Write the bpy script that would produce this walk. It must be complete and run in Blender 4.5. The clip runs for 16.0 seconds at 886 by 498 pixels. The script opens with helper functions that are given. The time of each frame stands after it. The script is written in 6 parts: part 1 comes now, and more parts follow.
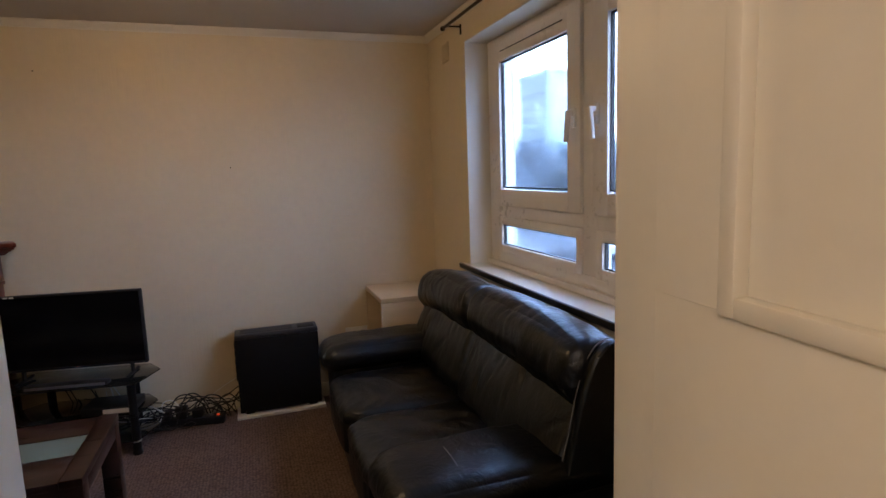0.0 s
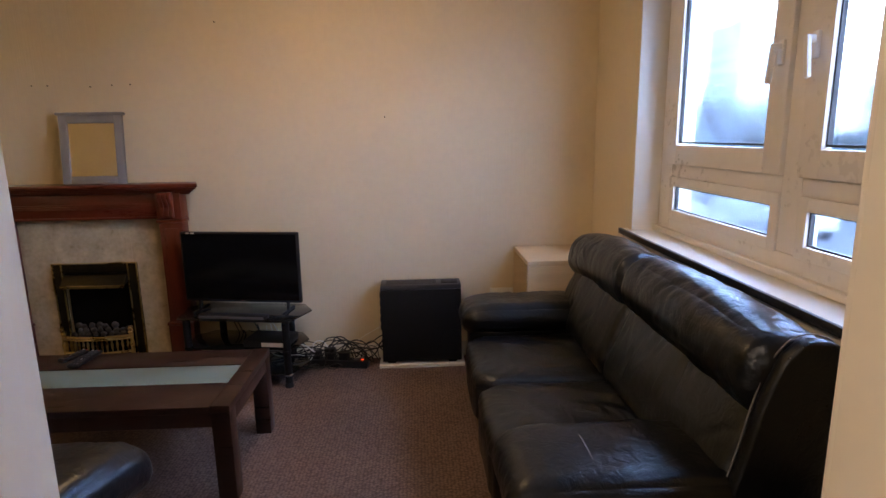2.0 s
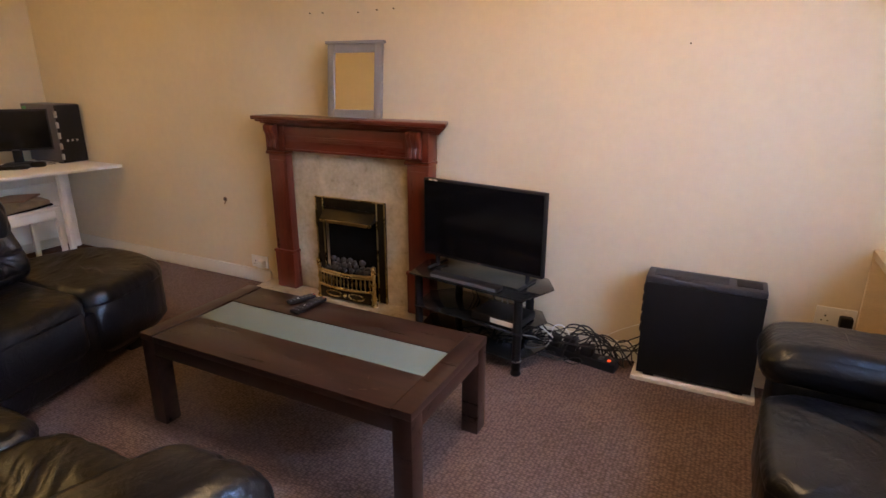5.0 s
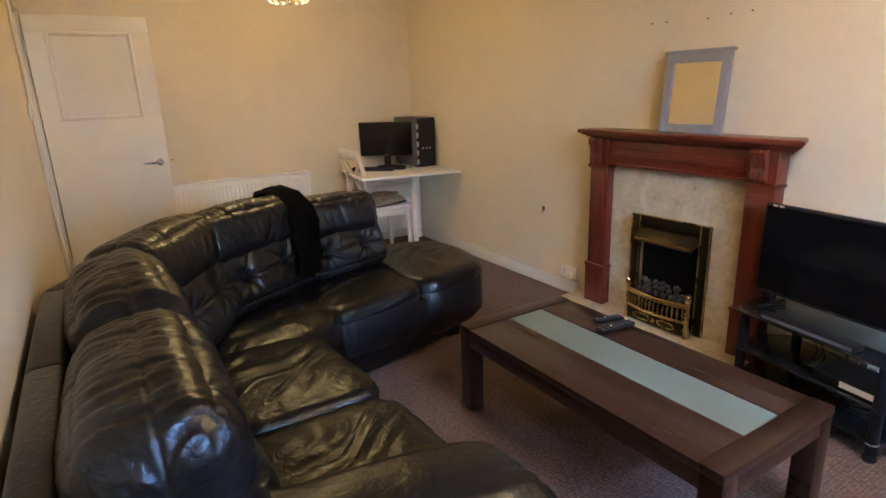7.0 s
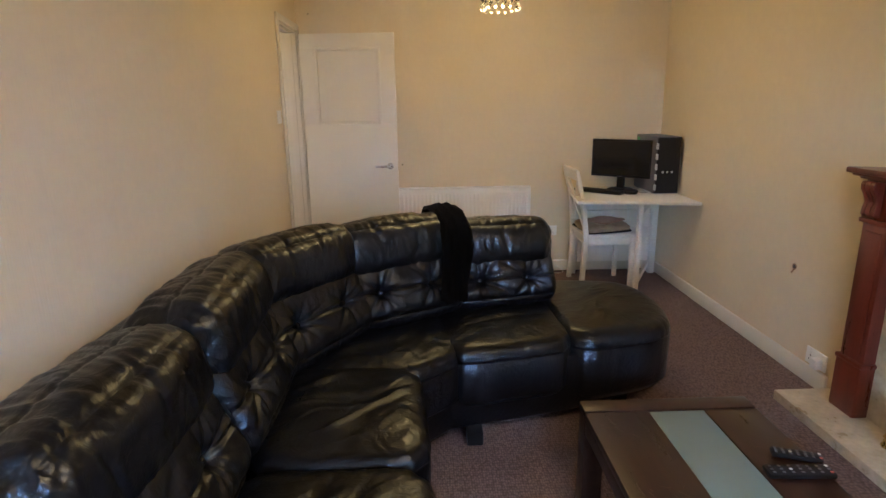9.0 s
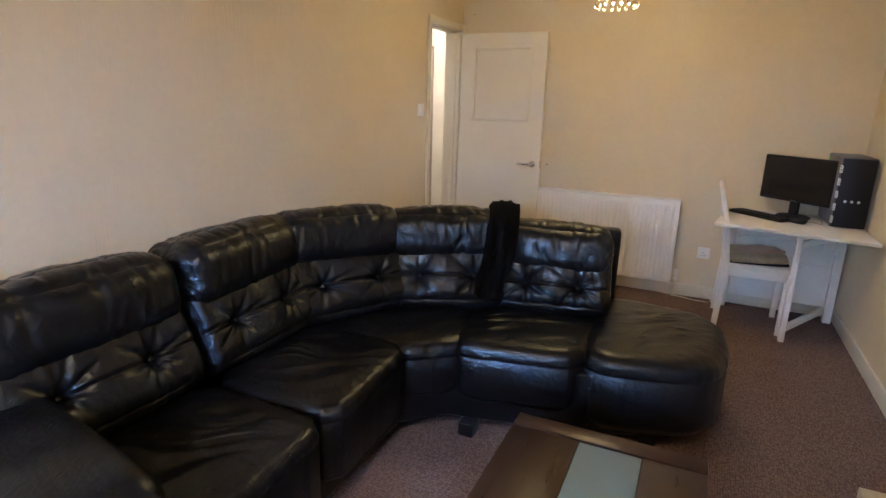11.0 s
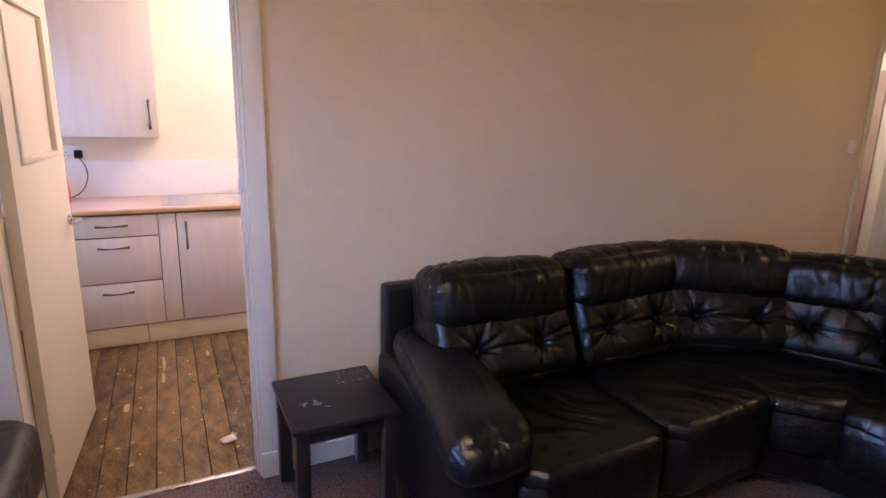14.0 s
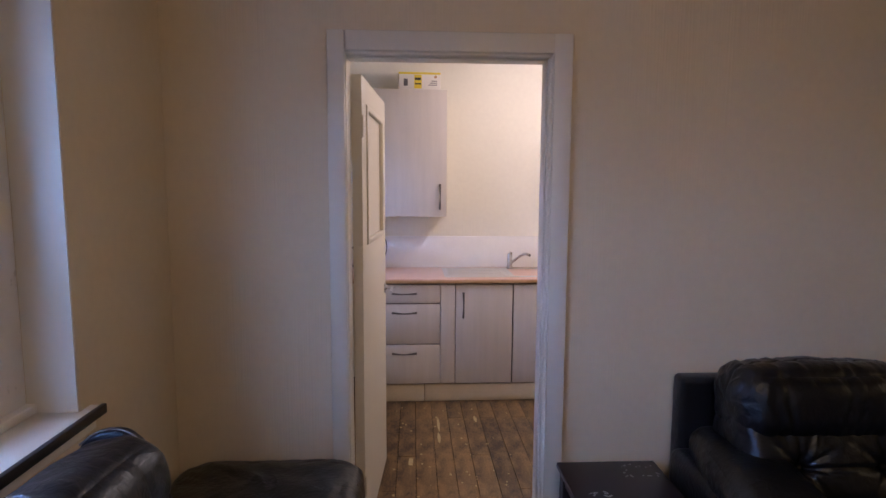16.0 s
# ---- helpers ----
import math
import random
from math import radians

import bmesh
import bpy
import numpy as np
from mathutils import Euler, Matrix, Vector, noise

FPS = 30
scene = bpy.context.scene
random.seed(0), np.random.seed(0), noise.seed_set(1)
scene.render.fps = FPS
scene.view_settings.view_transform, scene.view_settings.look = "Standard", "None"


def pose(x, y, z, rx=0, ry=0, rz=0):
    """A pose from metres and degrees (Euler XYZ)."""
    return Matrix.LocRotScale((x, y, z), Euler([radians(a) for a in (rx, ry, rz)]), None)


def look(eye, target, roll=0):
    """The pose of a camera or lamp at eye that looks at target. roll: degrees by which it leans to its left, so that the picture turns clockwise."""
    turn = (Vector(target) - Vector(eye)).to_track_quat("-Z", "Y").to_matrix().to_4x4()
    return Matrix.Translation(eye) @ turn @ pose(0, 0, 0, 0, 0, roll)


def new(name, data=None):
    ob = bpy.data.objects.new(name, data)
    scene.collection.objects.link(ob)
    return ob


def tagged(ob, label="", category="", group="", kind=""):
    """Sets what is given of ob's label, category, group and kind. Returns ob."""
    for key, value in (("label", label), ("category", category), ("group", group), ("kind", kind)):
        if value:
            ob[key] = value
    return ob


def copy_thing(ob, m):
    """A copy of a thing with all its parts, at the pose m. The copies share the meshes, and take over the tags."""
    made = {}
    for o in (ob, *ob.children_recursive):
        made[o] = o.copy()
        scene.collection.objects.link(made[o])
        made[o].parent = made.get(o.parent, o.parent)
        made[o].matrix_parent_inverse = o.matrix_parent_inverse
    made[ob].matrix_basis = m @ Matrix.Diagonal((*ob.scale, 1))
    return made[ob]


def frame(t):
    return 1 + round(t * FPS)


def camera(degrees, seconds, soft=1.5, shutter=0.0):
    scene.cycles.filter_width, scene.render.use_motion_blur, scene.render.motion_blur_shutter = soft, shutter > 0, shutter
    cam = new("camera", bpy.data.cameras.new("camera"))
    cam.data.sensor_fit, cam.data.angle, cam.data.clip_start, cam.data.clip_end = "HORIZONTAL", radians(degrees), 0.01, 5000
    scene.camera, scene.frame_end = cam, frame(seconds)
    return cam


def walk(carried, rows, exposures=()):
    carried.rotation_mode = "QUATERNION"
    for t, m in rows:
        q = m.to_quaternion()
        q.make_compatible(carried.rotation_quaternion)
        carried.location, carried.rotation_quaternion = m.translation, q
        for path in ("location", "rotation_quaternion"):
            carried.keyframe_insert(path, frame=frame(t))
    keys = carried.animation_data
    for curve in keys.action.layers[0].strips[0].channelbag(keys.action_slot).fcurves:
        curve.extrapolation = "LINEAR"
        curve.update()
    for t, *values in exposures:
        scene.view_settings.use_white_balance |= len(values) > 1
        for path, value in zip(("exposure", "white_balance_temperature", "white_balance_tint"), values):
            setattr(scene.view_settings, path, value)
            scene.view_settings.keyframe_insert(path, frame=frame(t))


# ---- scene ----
cam = camera(76.3, 16.0)
PATH = [
    (0, (-0.173, -0.69, 1.438), (0.461, 1.187, 1.167), -2.0),
    (0.5, (-0.155, -0.623, 1.436), (0.302, 1.308, 1.187), -1.6),
    (1, (-0.134, -0.571, 1.428), (0.175, 1.389, 1.174), -1.0),
    (1.5, (-0.097, -0.531, 1.424), (0.078, 1.438, 1.118), -0.8),
    (2, (-0.078, -0.496, 1.39), (0.003, 1.463, 0.998), -0.9),
    (2.5, (-0.04, -0.446, 1.391), (-0.067, 1.497, 0.919), -1.1),
    (3, (-0.091, -0.315, 1.378), (-0.203, 1.611, 0.851), -1.1),
    (5.5, (-0.053, 0.271, 1.395), (-1.141, 1.838, 0.794), -0.5),
    (6, (-0.1, 0.251, 1.4), (-1.394, 1.656, 0.806), -1.5),
    (6.5, (-0.114, 0.242, 1.412), (-1.59, 1.461, 0.835), -2.3),
    (7, (-0.124, 0.239, 1.413), (-1.76, 1.25, 0.864), -2.0),
    (7.5, (-0.202, 0.317, 1.385), (-1.964, 1.111, 0.866), -1.4),
    (8, (-0.283, 0.497, 1.421), (-2.15, 0.994, 0.905), -0.7),
    (8.5, (-0.275, 0.72, 1.433), (-2.193, 0.979, 0.927), -0.7),
    (11, (-0.362, 1.965, 1.436), (-2.124, 1.169, 0.925), 1.7),
    (11.5, (-0.49, 2.084, 1.422), (-2.106, 1.026, 0.905), 3.5),
    (12, (-0.469, 2.125, 1.408), (-1.925, 0.859, 0.883), 3.9),
    (12.5, (-0.384, 2.168, 1.418), (-1.653, 0.721, 0.871), 4.1),
    (13, (-0.273, 2.173, 1.429), (-1.411, 0.625, 0.876), 3.8),
    (13.5, (-0.199, 2.161, 1.423), (-1.206, 0.519, 0.886), 3.1),
    (14, (-0.167, 2.195, 1.483), (-1.033, 0.45, 1.028), 1.4),
    (14.5, (-0.104, 2.177, 1.484), (-0.872, 0.355, 1.186), 1.3),
    (15, (-0.05, 2.166, 1.49), (-0.676, 0.282, 1.254), 1.4),
    (15.5, (0.007, 2.155, 1.504), (-0.412, 0.212, 1.285), 1.3),
    (16, (0.083, 2.155, 1.526), (-0.02, 0.17, 1.308), 0.3),
]
EXPOSURES = ((0.0, 3.34, 6650, 27), (1.5, 3.79, 6650, 26), (3.0, 4.44, 7150, 40), (5.5, 4.86, 7000, 31), (7.0, 5.11, 6300, 23), (8.5, 4.91, 6000, 21), (11.5, 5.01, 5700, 22), (13.0, 4.81, 5800, 33), (14.0, 4.36, 6100, 42), (15.0, 3.82, 5700, 38), (15.5, 3.64, 5600, 36), (16.0, 3.44, 5600, 35))
walk(cam, [(t, look(eye, target, roll)) for t, eye, target, roll in PATH], EXPOSURES)

# ---- world, daylight, lamps ----
world = bpy.data.worlds.new("sky")
scene.world = world
world.use_nodes = True
wn = world.node_tree.nodes
sky = wn.new("ShaderNodeTexSky")
sky.sky_type = "NISHITA"
sky.sun_disc = False
sky.sun_elevation, sky.sun_rotation = radians(36), radians(90)
sky.air_density, sky.dust_density = 1.2, 0.6
wn["Background"].inputs["Strength"].default_value = 0.09
world.node_tree.links.new(sky.outputs[0], wn["Background"].inputs[0])


def lamp(name, kind, place, energy, colour, size=0.1, target=None, size_y=None):
    data = bpy.data.lights.new(name, kind)
    data.energy, data.color = energy, colour
    if kind == "AREA":
        data.shape, data.size, data.size_y = "RECTANGLE", size, size_y or size
    elif kind == "POINT":
        data.shadow_soft_size = size
    else:
        data.angle = size
    ob = new(name, data)
    ob.matrix_world = look(place, target) if target else pose(*place)
    return ob


WARM = (1.0, 0.68, 0.27)
lamp("overcast_sun", "SUN", (30, 3.0, 20), 4.5, (0.48, 0.72, 1.0), radians(150), (0, 1.4, 0))
lamp("dome_lamp", "POINT", (-0.52, 1.72, 2.11), 0.132, WARM, 0.1)
lamp("chandelier_lamp", "POINT", (-3.72, 1.43, 2.10), 0.75, (1.0, 0.73, 0.28), 0.13)
lamp("kitchen_lamp", "POINT", (-0.95, -1.25, 2.25), 2.7, (1.0, 0.86, 0.66), 0.12)
# Added fill without a fitting, to brighten the hall walls.
lamp("hall_fill", "POINT", (-5.3, -0.6, 2.3), 0.96, (1.0, 0.88, 0.72), 0.1)


# ---- materials ----
def material(name, colour, rough=0.6, metal=0.0, var=0.12, scale=8.0, fine=120.0, bump=0.15, stretch=(1, 1, 1),
             tint=None, coat=0.0, spec=0.5, depth=0.004, per_object=0.0, coords="Object"):
    """A Principled surface whose colour, gloss and relief vary at two scales."""
    m = bpy.data.materials.new(name)
    m.use_nodes = True
    nt = m.node_tree
    n, lk = nt.nodes, nt.links
    bs = n["Principled BSDF"]
    tc, mp = n.new("ShaderNodeTexCoord"), n.new("ShaderNodeMapping")
    mp.inputs["Scale"].default_value = stretch
    lk.new(tc.outputs[coords], mp.inputs[0])
    big, small = n.new("ShaderNodeTexNoise"), n.new("ShaderNodeTexNoise")
    big.inputs["Scale"].default_value, small.inputs["Scale"].default_value = scale, fine
    big.inputs["Detail"].default_value, small.inputs["Detail"].default_value = 5, 3
    lk.new(mp.outputs[0], big.inputs["Vector"])
    lk.new(mp.outputs[0], small.inputs["Vector"])
    add = n.new("ShaderNodeMath")
    add.operation = "MULTIPLY_ADD"
    add.inputs[1].default_value, add.inputs[2].default_value = 0.35, 0.0
    lk.new(small.outputs[0], add.inputs[0])
    mix0 = n.new("ShaderNodeMath")
    mix0.operation = "MULTIPLY_ADD"
    mix0.inputs[1].default_value = 0.65
    lk.new(big.outputs[0], mix0.inputs[0])
    lk.new(add.outputs[0], mix0.inputs[2])
    src = mix0.outputs[0]
    if per_object:
        oi, po = n.new("ShaderNodeObjectInfo"), n.new("ShaderNodeMath")
        po.operation = "MULTIPLY_ADD"
        po.inputs[1].default_value = per_object
        lk.new(oi.outputs["Random"], po.inputs[0])
        lk.new(src, po.inputs[2])
        src = po.outputs[0]
    ramp = n.new("ShaderNodeValToRGB")
    c2 = tint or tuple(min(1, c * (1 + var)) for c in colour)
    ramp.color_ramp.elements[0].position, ramp.color_ramp.elements[1].position = 0.3, 0.7
    ramp.color_ramp.elements[0].color = (*[c * (1 - var) for c in colour], 1)
    ramp.color_ramp.elements[1].color = (*c2, 1)
    lk.new(src, ramp.inputs[0])
    lk.new(ramp.outputs[0], bs.inputs["Base Color"])
    rr = n.new("ShaderNodeMapRange")
    rr.inputs[3].default_value, rr.inputs[4].default_value = max(0.02, rough - 0.1), min(1, rough + 0.1)
    lk.new(src, rr.inputs[0])
    lk.new(rr.outputs[0], bs.inputs["Roughness"])
    bs.inputs["Metallic"].default_value = metal
    bs.inputs["Specular IOR Level"].default_value = spec
    bs.inputs["Coat Weight"].default_value = coat
    if bump:
        bp = n.new("ShaderNodeBump")
        bp.inputs["Strength"].default_value, bp.inputs["Distance"].default_value = bump, depth
        lk.new(src, bp.inputs["Height"])
        lk.new(bp.outputs[0], bs.inputs["Normal"])
    return m


def glowing(name, colour, strength):
    m = bpy.data.materials.new(name)
    m.use_nodes = True
    b = m.node_tree.nodes["Principled BSDF"]
    b.inputs["Base Color"].default_value = (*colour, 1)
    b.inputs["Emission Color"].default_value = (*colour, 1)
    b.inputs["Emission Strength"].default_value = strength
    return m


def glass_mat(name, colour=(0.95, 0.98, 1.0), rough=0.02):
    m = bpy.data.materials.new(name)
    m.use_nodes = True
    b = m.node_tree.nodes["Principled BSDF"]
    b.inputs["Base Color"].default_value = (*colour, 1)
    b.inputs["Transmission Weight"].default_value = 1.0
    b.inputs["Roughness"].default_value = rough
    b.inputs["IOR"].default_value = 1.45
    return m


def wallpaper(name, colour, ribs=True):
    """Cream paper with fine uneven vertical ribs, over slow stains."""
    m = material(name, colour, 0.75, var=0.05, scale=1.4, fine=30, bump=0.0, spec=0.25)
    n, lk = m.node_tree.nodes, m.node_tree.links
    bs = n["Principled BSDF"]
    tc, mp = n.new("ShaderNodeTexCoord"), n.new("ShaderNodeMapping")
    mp.inputs["Scale"].default_value = (1, 1, 0.02) if ribs else (1, 1, 1)
    lk.new(tc.outputs["Object"], mp.inputs[0])
    nz = n.new("ShaderNodeTexNoise")
    nz.inputs["Scale"].default_value, nz.inputs["Detail"].default_value = 150 if ribs else 60, 3
    lk.new(mp.outputs[0], nz.inputs["Vector"])
    bp = n.new("ShaderNodeBump")
    bp.inputs["Strength"].default_value, bp.inputs["Distance"].default_value = 0.6 if ribs else 0.15, 0.002
    lk.new(nz.outputs[0], bp.inputs["Height"])
    lk.new(bp.outputs[0], bs.inputs["Normal"])
    return m


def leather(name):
    """Black hide: soft sheen tinted towards window blue, fine grain, slack creases as relief over the modelled folds.
    """
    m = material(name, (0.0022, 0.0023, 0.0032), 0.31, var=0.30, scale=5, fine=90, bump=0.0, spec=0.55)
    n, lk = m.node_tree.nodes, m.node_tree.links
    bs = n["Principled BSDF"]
    # Blue of the window's highlights is put into the specular tint and base.
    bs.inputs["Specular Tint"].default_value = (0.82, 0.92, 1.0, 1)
    tc = n.new("ShaderNodeTexCoord")
    wr, gr, vo = n.new("ShaderNodeTexNoise"), n.new("ShaderNodeTexNoise"), n.new("ShaderNodeTexVoronoi")
    wr.inputs["Scale"].default_value, wr.inputs["Detail"].default_value = 24, 3
    wr.inputs["Distortion"].default_value = 2.2
    gr.inputs["Scale"].default_value, gr.inputs["Detail"].default_value = 46, 3
    vo.inputs["Scale"].default_value = 420
    for x in (wr, gr, vo):
        lk.new(tc.outputs["Object"], x.inputs["Vector"])
    b1, b2, b3 = (n.new("ShaderNodeBump") for _ in range(3))
    for b, tex, s, d in ((b1, wr, 0.24, 0.010), (b2, gr, 0.17, 0.004), (b3, vo, 0.12, 0.001)):
        b.inputs["Strength"].default_value, b.inputs["Distance"].default_value = s, d
        lk.new(tex.outputs[0], b.inputs["Height"])
    lk.new(b1.outputs[0], b2.inputs["Normal"])
    lk.new(b2.outputs[0], b3.inputs["Normal"])
    lk.new(b3.outputs[0], bs.inputs["Normal"])
    return m


def carpet_mat(name):
    """Brown loop pile in small rows, flecked lighter."""
    m = material(name, (0.200, 0.146, 0.130), 0.95, var=0.25, scale=1.6, fine=160, bump=0.0, spec=0.1)
    n, lk = m.node_tree.nodes, m.node_tree.links
    bs = n["Principled BSDF"]
    tc, mp = n.new("ShaderNodeTexCoord"), n.new("ShaderNodeMapping")
    mp.inputs["Scale"].default_value = (1, 1.6, 1)
    lk.new(tc.outputs["Object"], mp.inputs[0])
    vo = n.new("ShaderNodeTexVoronoi")
    vo.inputs["Scale"].default_value, vo.inputs["Randomness"].default_value = 66, 0.5
    lk.new(mp.outputs[0], vo.inputs["Vector"])
    base = bs.inputs["Base Color"].links[0].from_socket
    mx = n.new("ShaderNodeMix")
    mx.data_type = "RGBA"
    mx.blend_type = "MULTIPLY"
    mx.inputs["Factor"].default_value = 0.75
    rp = n.new("ShaderNodeValToRGB")
    rp.color_ramp.elements[0].color, rp.color_ramp.elements[1].color = (1.5, 1.45, 1.45, 1), (0.35, 0.33, 0.34, 1)
    rp.color_ramp.elements[1].position = 0.75
    lk.new(vo.outputs["Distance"], rp.inputs[0])
    lk.new(base, mx.inputs[6])
    lk.new(rp.outputs[0], mx.inputs[7])
    lk.new(mx.outputs[2], bs.inputs["Base Color"])
    bp = n.new("ShaderNodeBump")
    bp.invert = True
    bp.inputs["Strength"].default_value, bp.inputs["Distance"].default_value = 0.8, 0.004
    lk.new(vo.outputs["Distance"], bp.inputs["Height"])
    lk.new(bp.outputs[0], bs.inputs["Normal"])
    return m


PAPER = wallpaper("cream_ribbed_wallpaper", (0.70, 0.60, 0.425))
KPAPER = wallpaper("kitchen_cream_paper", (0.82, 0.80, 0.70))
PAINT = material("white_gloss_paint", (0.72, 0.68, 0.58), 0.38, var=0.03, scale=3, fine=40, bump=0.06, coords="Object")
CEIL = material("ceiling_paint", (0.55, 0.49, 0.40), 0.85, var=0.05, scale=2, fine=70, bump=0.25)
CARPET = carpet_mat("brown_loop_carpet")
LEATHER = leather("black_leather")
DARKWOOD = material("dark_espresso_wood", (0.015, 0.0068, 0.0050), 0.30, var=0.4, scale=3, fine=60, stretch=(1, 9, 9), bump=0.06, tint=(0.036, 0.0145, 0.0095), spec=0.42)
MAHOGANY = material("mahogany_wood", (0.100, 0.0145, 0.007), 0.30, var=0.35, scale=4, fine=50, stretch=(6, 6, 0.7), bump=0.06, tint=(0.155, 0.026, 0.011), coat=0.25)
MAHOGANY_H = material("mahogany_wood_level", (0.100, 0.0145, 0.007), 0.30, var=0.35, scale=4, fine=50, stretch=(0.7, 6, 6), bump=0.06, tint=(0.155, 0.026, 0.011), coat=0.25)
MARBLE = material("cream_marble", (0.50, 0.41, 0.27), 0.3, var=0.22, scale=11, fine=45, bump=0.0, tint=(0.66, 0.57, 0.42))
BRASS = material("aged_brass", (0.50, 0.37, 0.15), 0.28, 1.0, var=0.15, scale=12, fine=90, bump=0.05)
BRONZE = material("dark_bronze", (0.045, 0.036, 0.022), 0.35, 0.9, var=0.2, scale=20, fine=90, bump=0.05)
BLACKM = material("black_painted_metal", (0.006, 0.006, 0.007), 0.55, 0.0, spec=0.2, var=0.2, scale=20, fine=150, bump=0.05)
BLACKP = material("black_plastic", (0.007, 0.007, 0.008), 0.5, spec=0.3, var=0.15, scale=30, fine=200, bump=0.05)
GREYP = material("grey_plastic", (0.10, 0.10, 0.11), 0.5, var=0.15, scale=20, fine=200, bump=0.05)
SCREEN = material("glossy_black_screen", (0.004, 0.004, 0.005), 0.12, var=0.1, scale=2, fine=20, bump=0.0)
BGLASS = material("black_glass", (0.008, 0.009, 0.010), 0.07, var=0.1, scale=3, fine=20, bump=0.0, coat=0.5)
FROST = material("frosted_green_glass", (0.14, 0.19, 0.17), 0.48, var=0.04, scale=3, fine=20, bump=0.0)
GREYPAINT = material("grey_painted_frame", (0.25, 0.25, 0.265), 0.5, var=0.08, scale=10, fine=80, bump=0.06)
CHROME = material("brushed_steel", (0.55, 0.55, 0.55), 0.28, 1.0, var=0.08, scale=10, fine=200, bump=0.03)
BEECH = material("pale_beech_veneer", (0.62, 0.49, 0.32), 0.5, var=0.1, scale=3, fine=60, stretch=(1, 1, 8), bump=0.04)
WHITEW = material("white_lacquer", (0.80, 0.78, 0.72), 0.4, var=0.04, scale=4, fine=60, bump=0.04)
WHITEP = material("white_plastic", (0.80, 0.80, 0.78), 0.35, var=0.03, scale=10, fine=60, bump=0.02)
UPVC = material("white_upvc", (0.76, 0.73, 0.68), 0.3, var=0.04, scale=5, fine=40, bump=0.02)
ASHGREY = material("pale_ash_laminate", (0.58, 0.54, 0.50), 0.5, var=0.07, scale=2.5, fine=50, stretch=(10, 10, 0.8), bump=0.04)
PINKTOP = material("pink_worktop_laminate", (0.66, 0.45, 0.36), 0.4, var=0.06, scale=20, fine=160, bump=0.02)
EDGEWOOD = material("worktop_wood_edge", (0.45, 0.27, 0.13), 0.5, var=0.15, scale=8, fine=50, bump=0.04)
PLINTHW = material("cream_plinth_board", (0.62, 0.53, 0.38), 0.55, var=0.08, scale=4, fine=60, bump=0.04)
BOARD = material("worn_floorboard", (0.070, 0.040, 0.018), 0.6, var=0.4, scale=9, fine=70, stretch=(1.6, 0.8, 1), bump=0.35, tint=(0.27, 0.165, 0.065), per_object=0.14)
BOARD.node_tree.nodes["Color Ramp"].color_ramp.elements[0].position = 0.42
BOARD.node_tree.nodes["Color Ramp"].color_ramp.elements[1].position = 0.72
RUBBER = material("black_cable_rubber", (0.010, 0.010, 0.011), 0.55, var=0.1, bump=0.0)
WOOL = material("black_knit", (0.006, 0.006, 0.007), 0.98, var=0.3, scale=60, fine=300, bump=0.6, spec=0.1)
COAL = material("grey_coal", (0.035, 0.033, 0.034), 0.85, var=0.5, scale=20, fine=90, bump=0.5, per_object=0.3)
SOOT = material("matt_black_firebox", (0.003, 0.003, 0.003), 0.9, var=0.2, bump=0.1, spec=0.1)
CARD = material("white_card", (0.72, 0.70, 0.66), 0.7, var=0.05, scale=6, bump=0.03)
YELLOW = material("yellow_print", (0.75, 0.58, 0.03), 0.6, var=0.05, bump=0.0)
INK = material("dark_print", (0.03, 0.03, 0.03), 0.6, var=0.1, bump=0.0)
RED = material("red_plastic", (0.55, 0.10, 0.07), 0.45, var=0.1, bump=0.0)
TAPE = material("aged_brown_casing", (0.30, 0.19, 0.12), 0.55, var=0.15, scale=4, fine=50, bump=0.05)
GLASS = glass_mat("window_glass")
MIRROR = material("mirror_silver", (0.86, 0.85, 0.82), 0.02, 1.0, var=0.0, bump=0.0)
CRYSTAL = glass_mat("crystal", (0.98, 0.96, 0.92), 0.0)
MIRROR.node_tree.nodes["Principled BSDF"].inputs["Roughness"].links and MIRROR.node_tree.links.remove(MIRROR.node_tree.nodes["Principled BSDF"].inputs["Roughness"].links[0])
MIRROR.node_tree.nodes["Principled BSDF"].inputs["Roughness"].default_value = 0.015


# ---- mesh helpers ----
def bm_box(x0, y0, z0, x1, y1, z1, bevel=0.0, seg=2, bm=None):
    own = bmesh.new()
    bmesh.ops.create_cube(own, size=1)
    for v in own.verts:
        v.co = Vector(((x0 + x1) / 2 + v.co.x * (x1 - x0), (y0 + y1) / 2 + v.co.y * (y1 - y0), (z0 + z1) / 2 + v.co.z * (z1 - z0)))
    if bevel:
        bmesh.ops.bevel(own, geom=own.edges[:], offset=bevel, segments=seg, affect="EDGES", profile=0.5)
    return merge(bm, own)


def merge(bm, own, m=None):
    """Adds the mesh own to bm, moved by m."""
    if m is not None:
        bmesh.ops.transform(own, matrix=m, verts=own.verts)
    if bm is None:
        return own
    me = bpy.data.meshes.new("tmp")
    own.to_mesh(me)
    own.free()
    bm.from_mesh(me)
    bpy.data.meshes.remove(me)
    return bm


def bm_tube(a, b, r0, r1=None, n=12, bm=None):
    a, b = Vector(a), Vector(b)
    own = bmesh.new()
    bmesh.ops.create_cone(own, cap_ends=True, segments=n, radius1=r0, radius2=r0 if r1 is None else r1, depth=(b - a).length)
    bmesh.ops.transform(own, matrix=Matrix.Translation((a + b) / 2) @ (b - a).to_track_quat("Z", "Y").to_matrix().to_4x4(), verts=own.verts)
    return merge(bm, own)


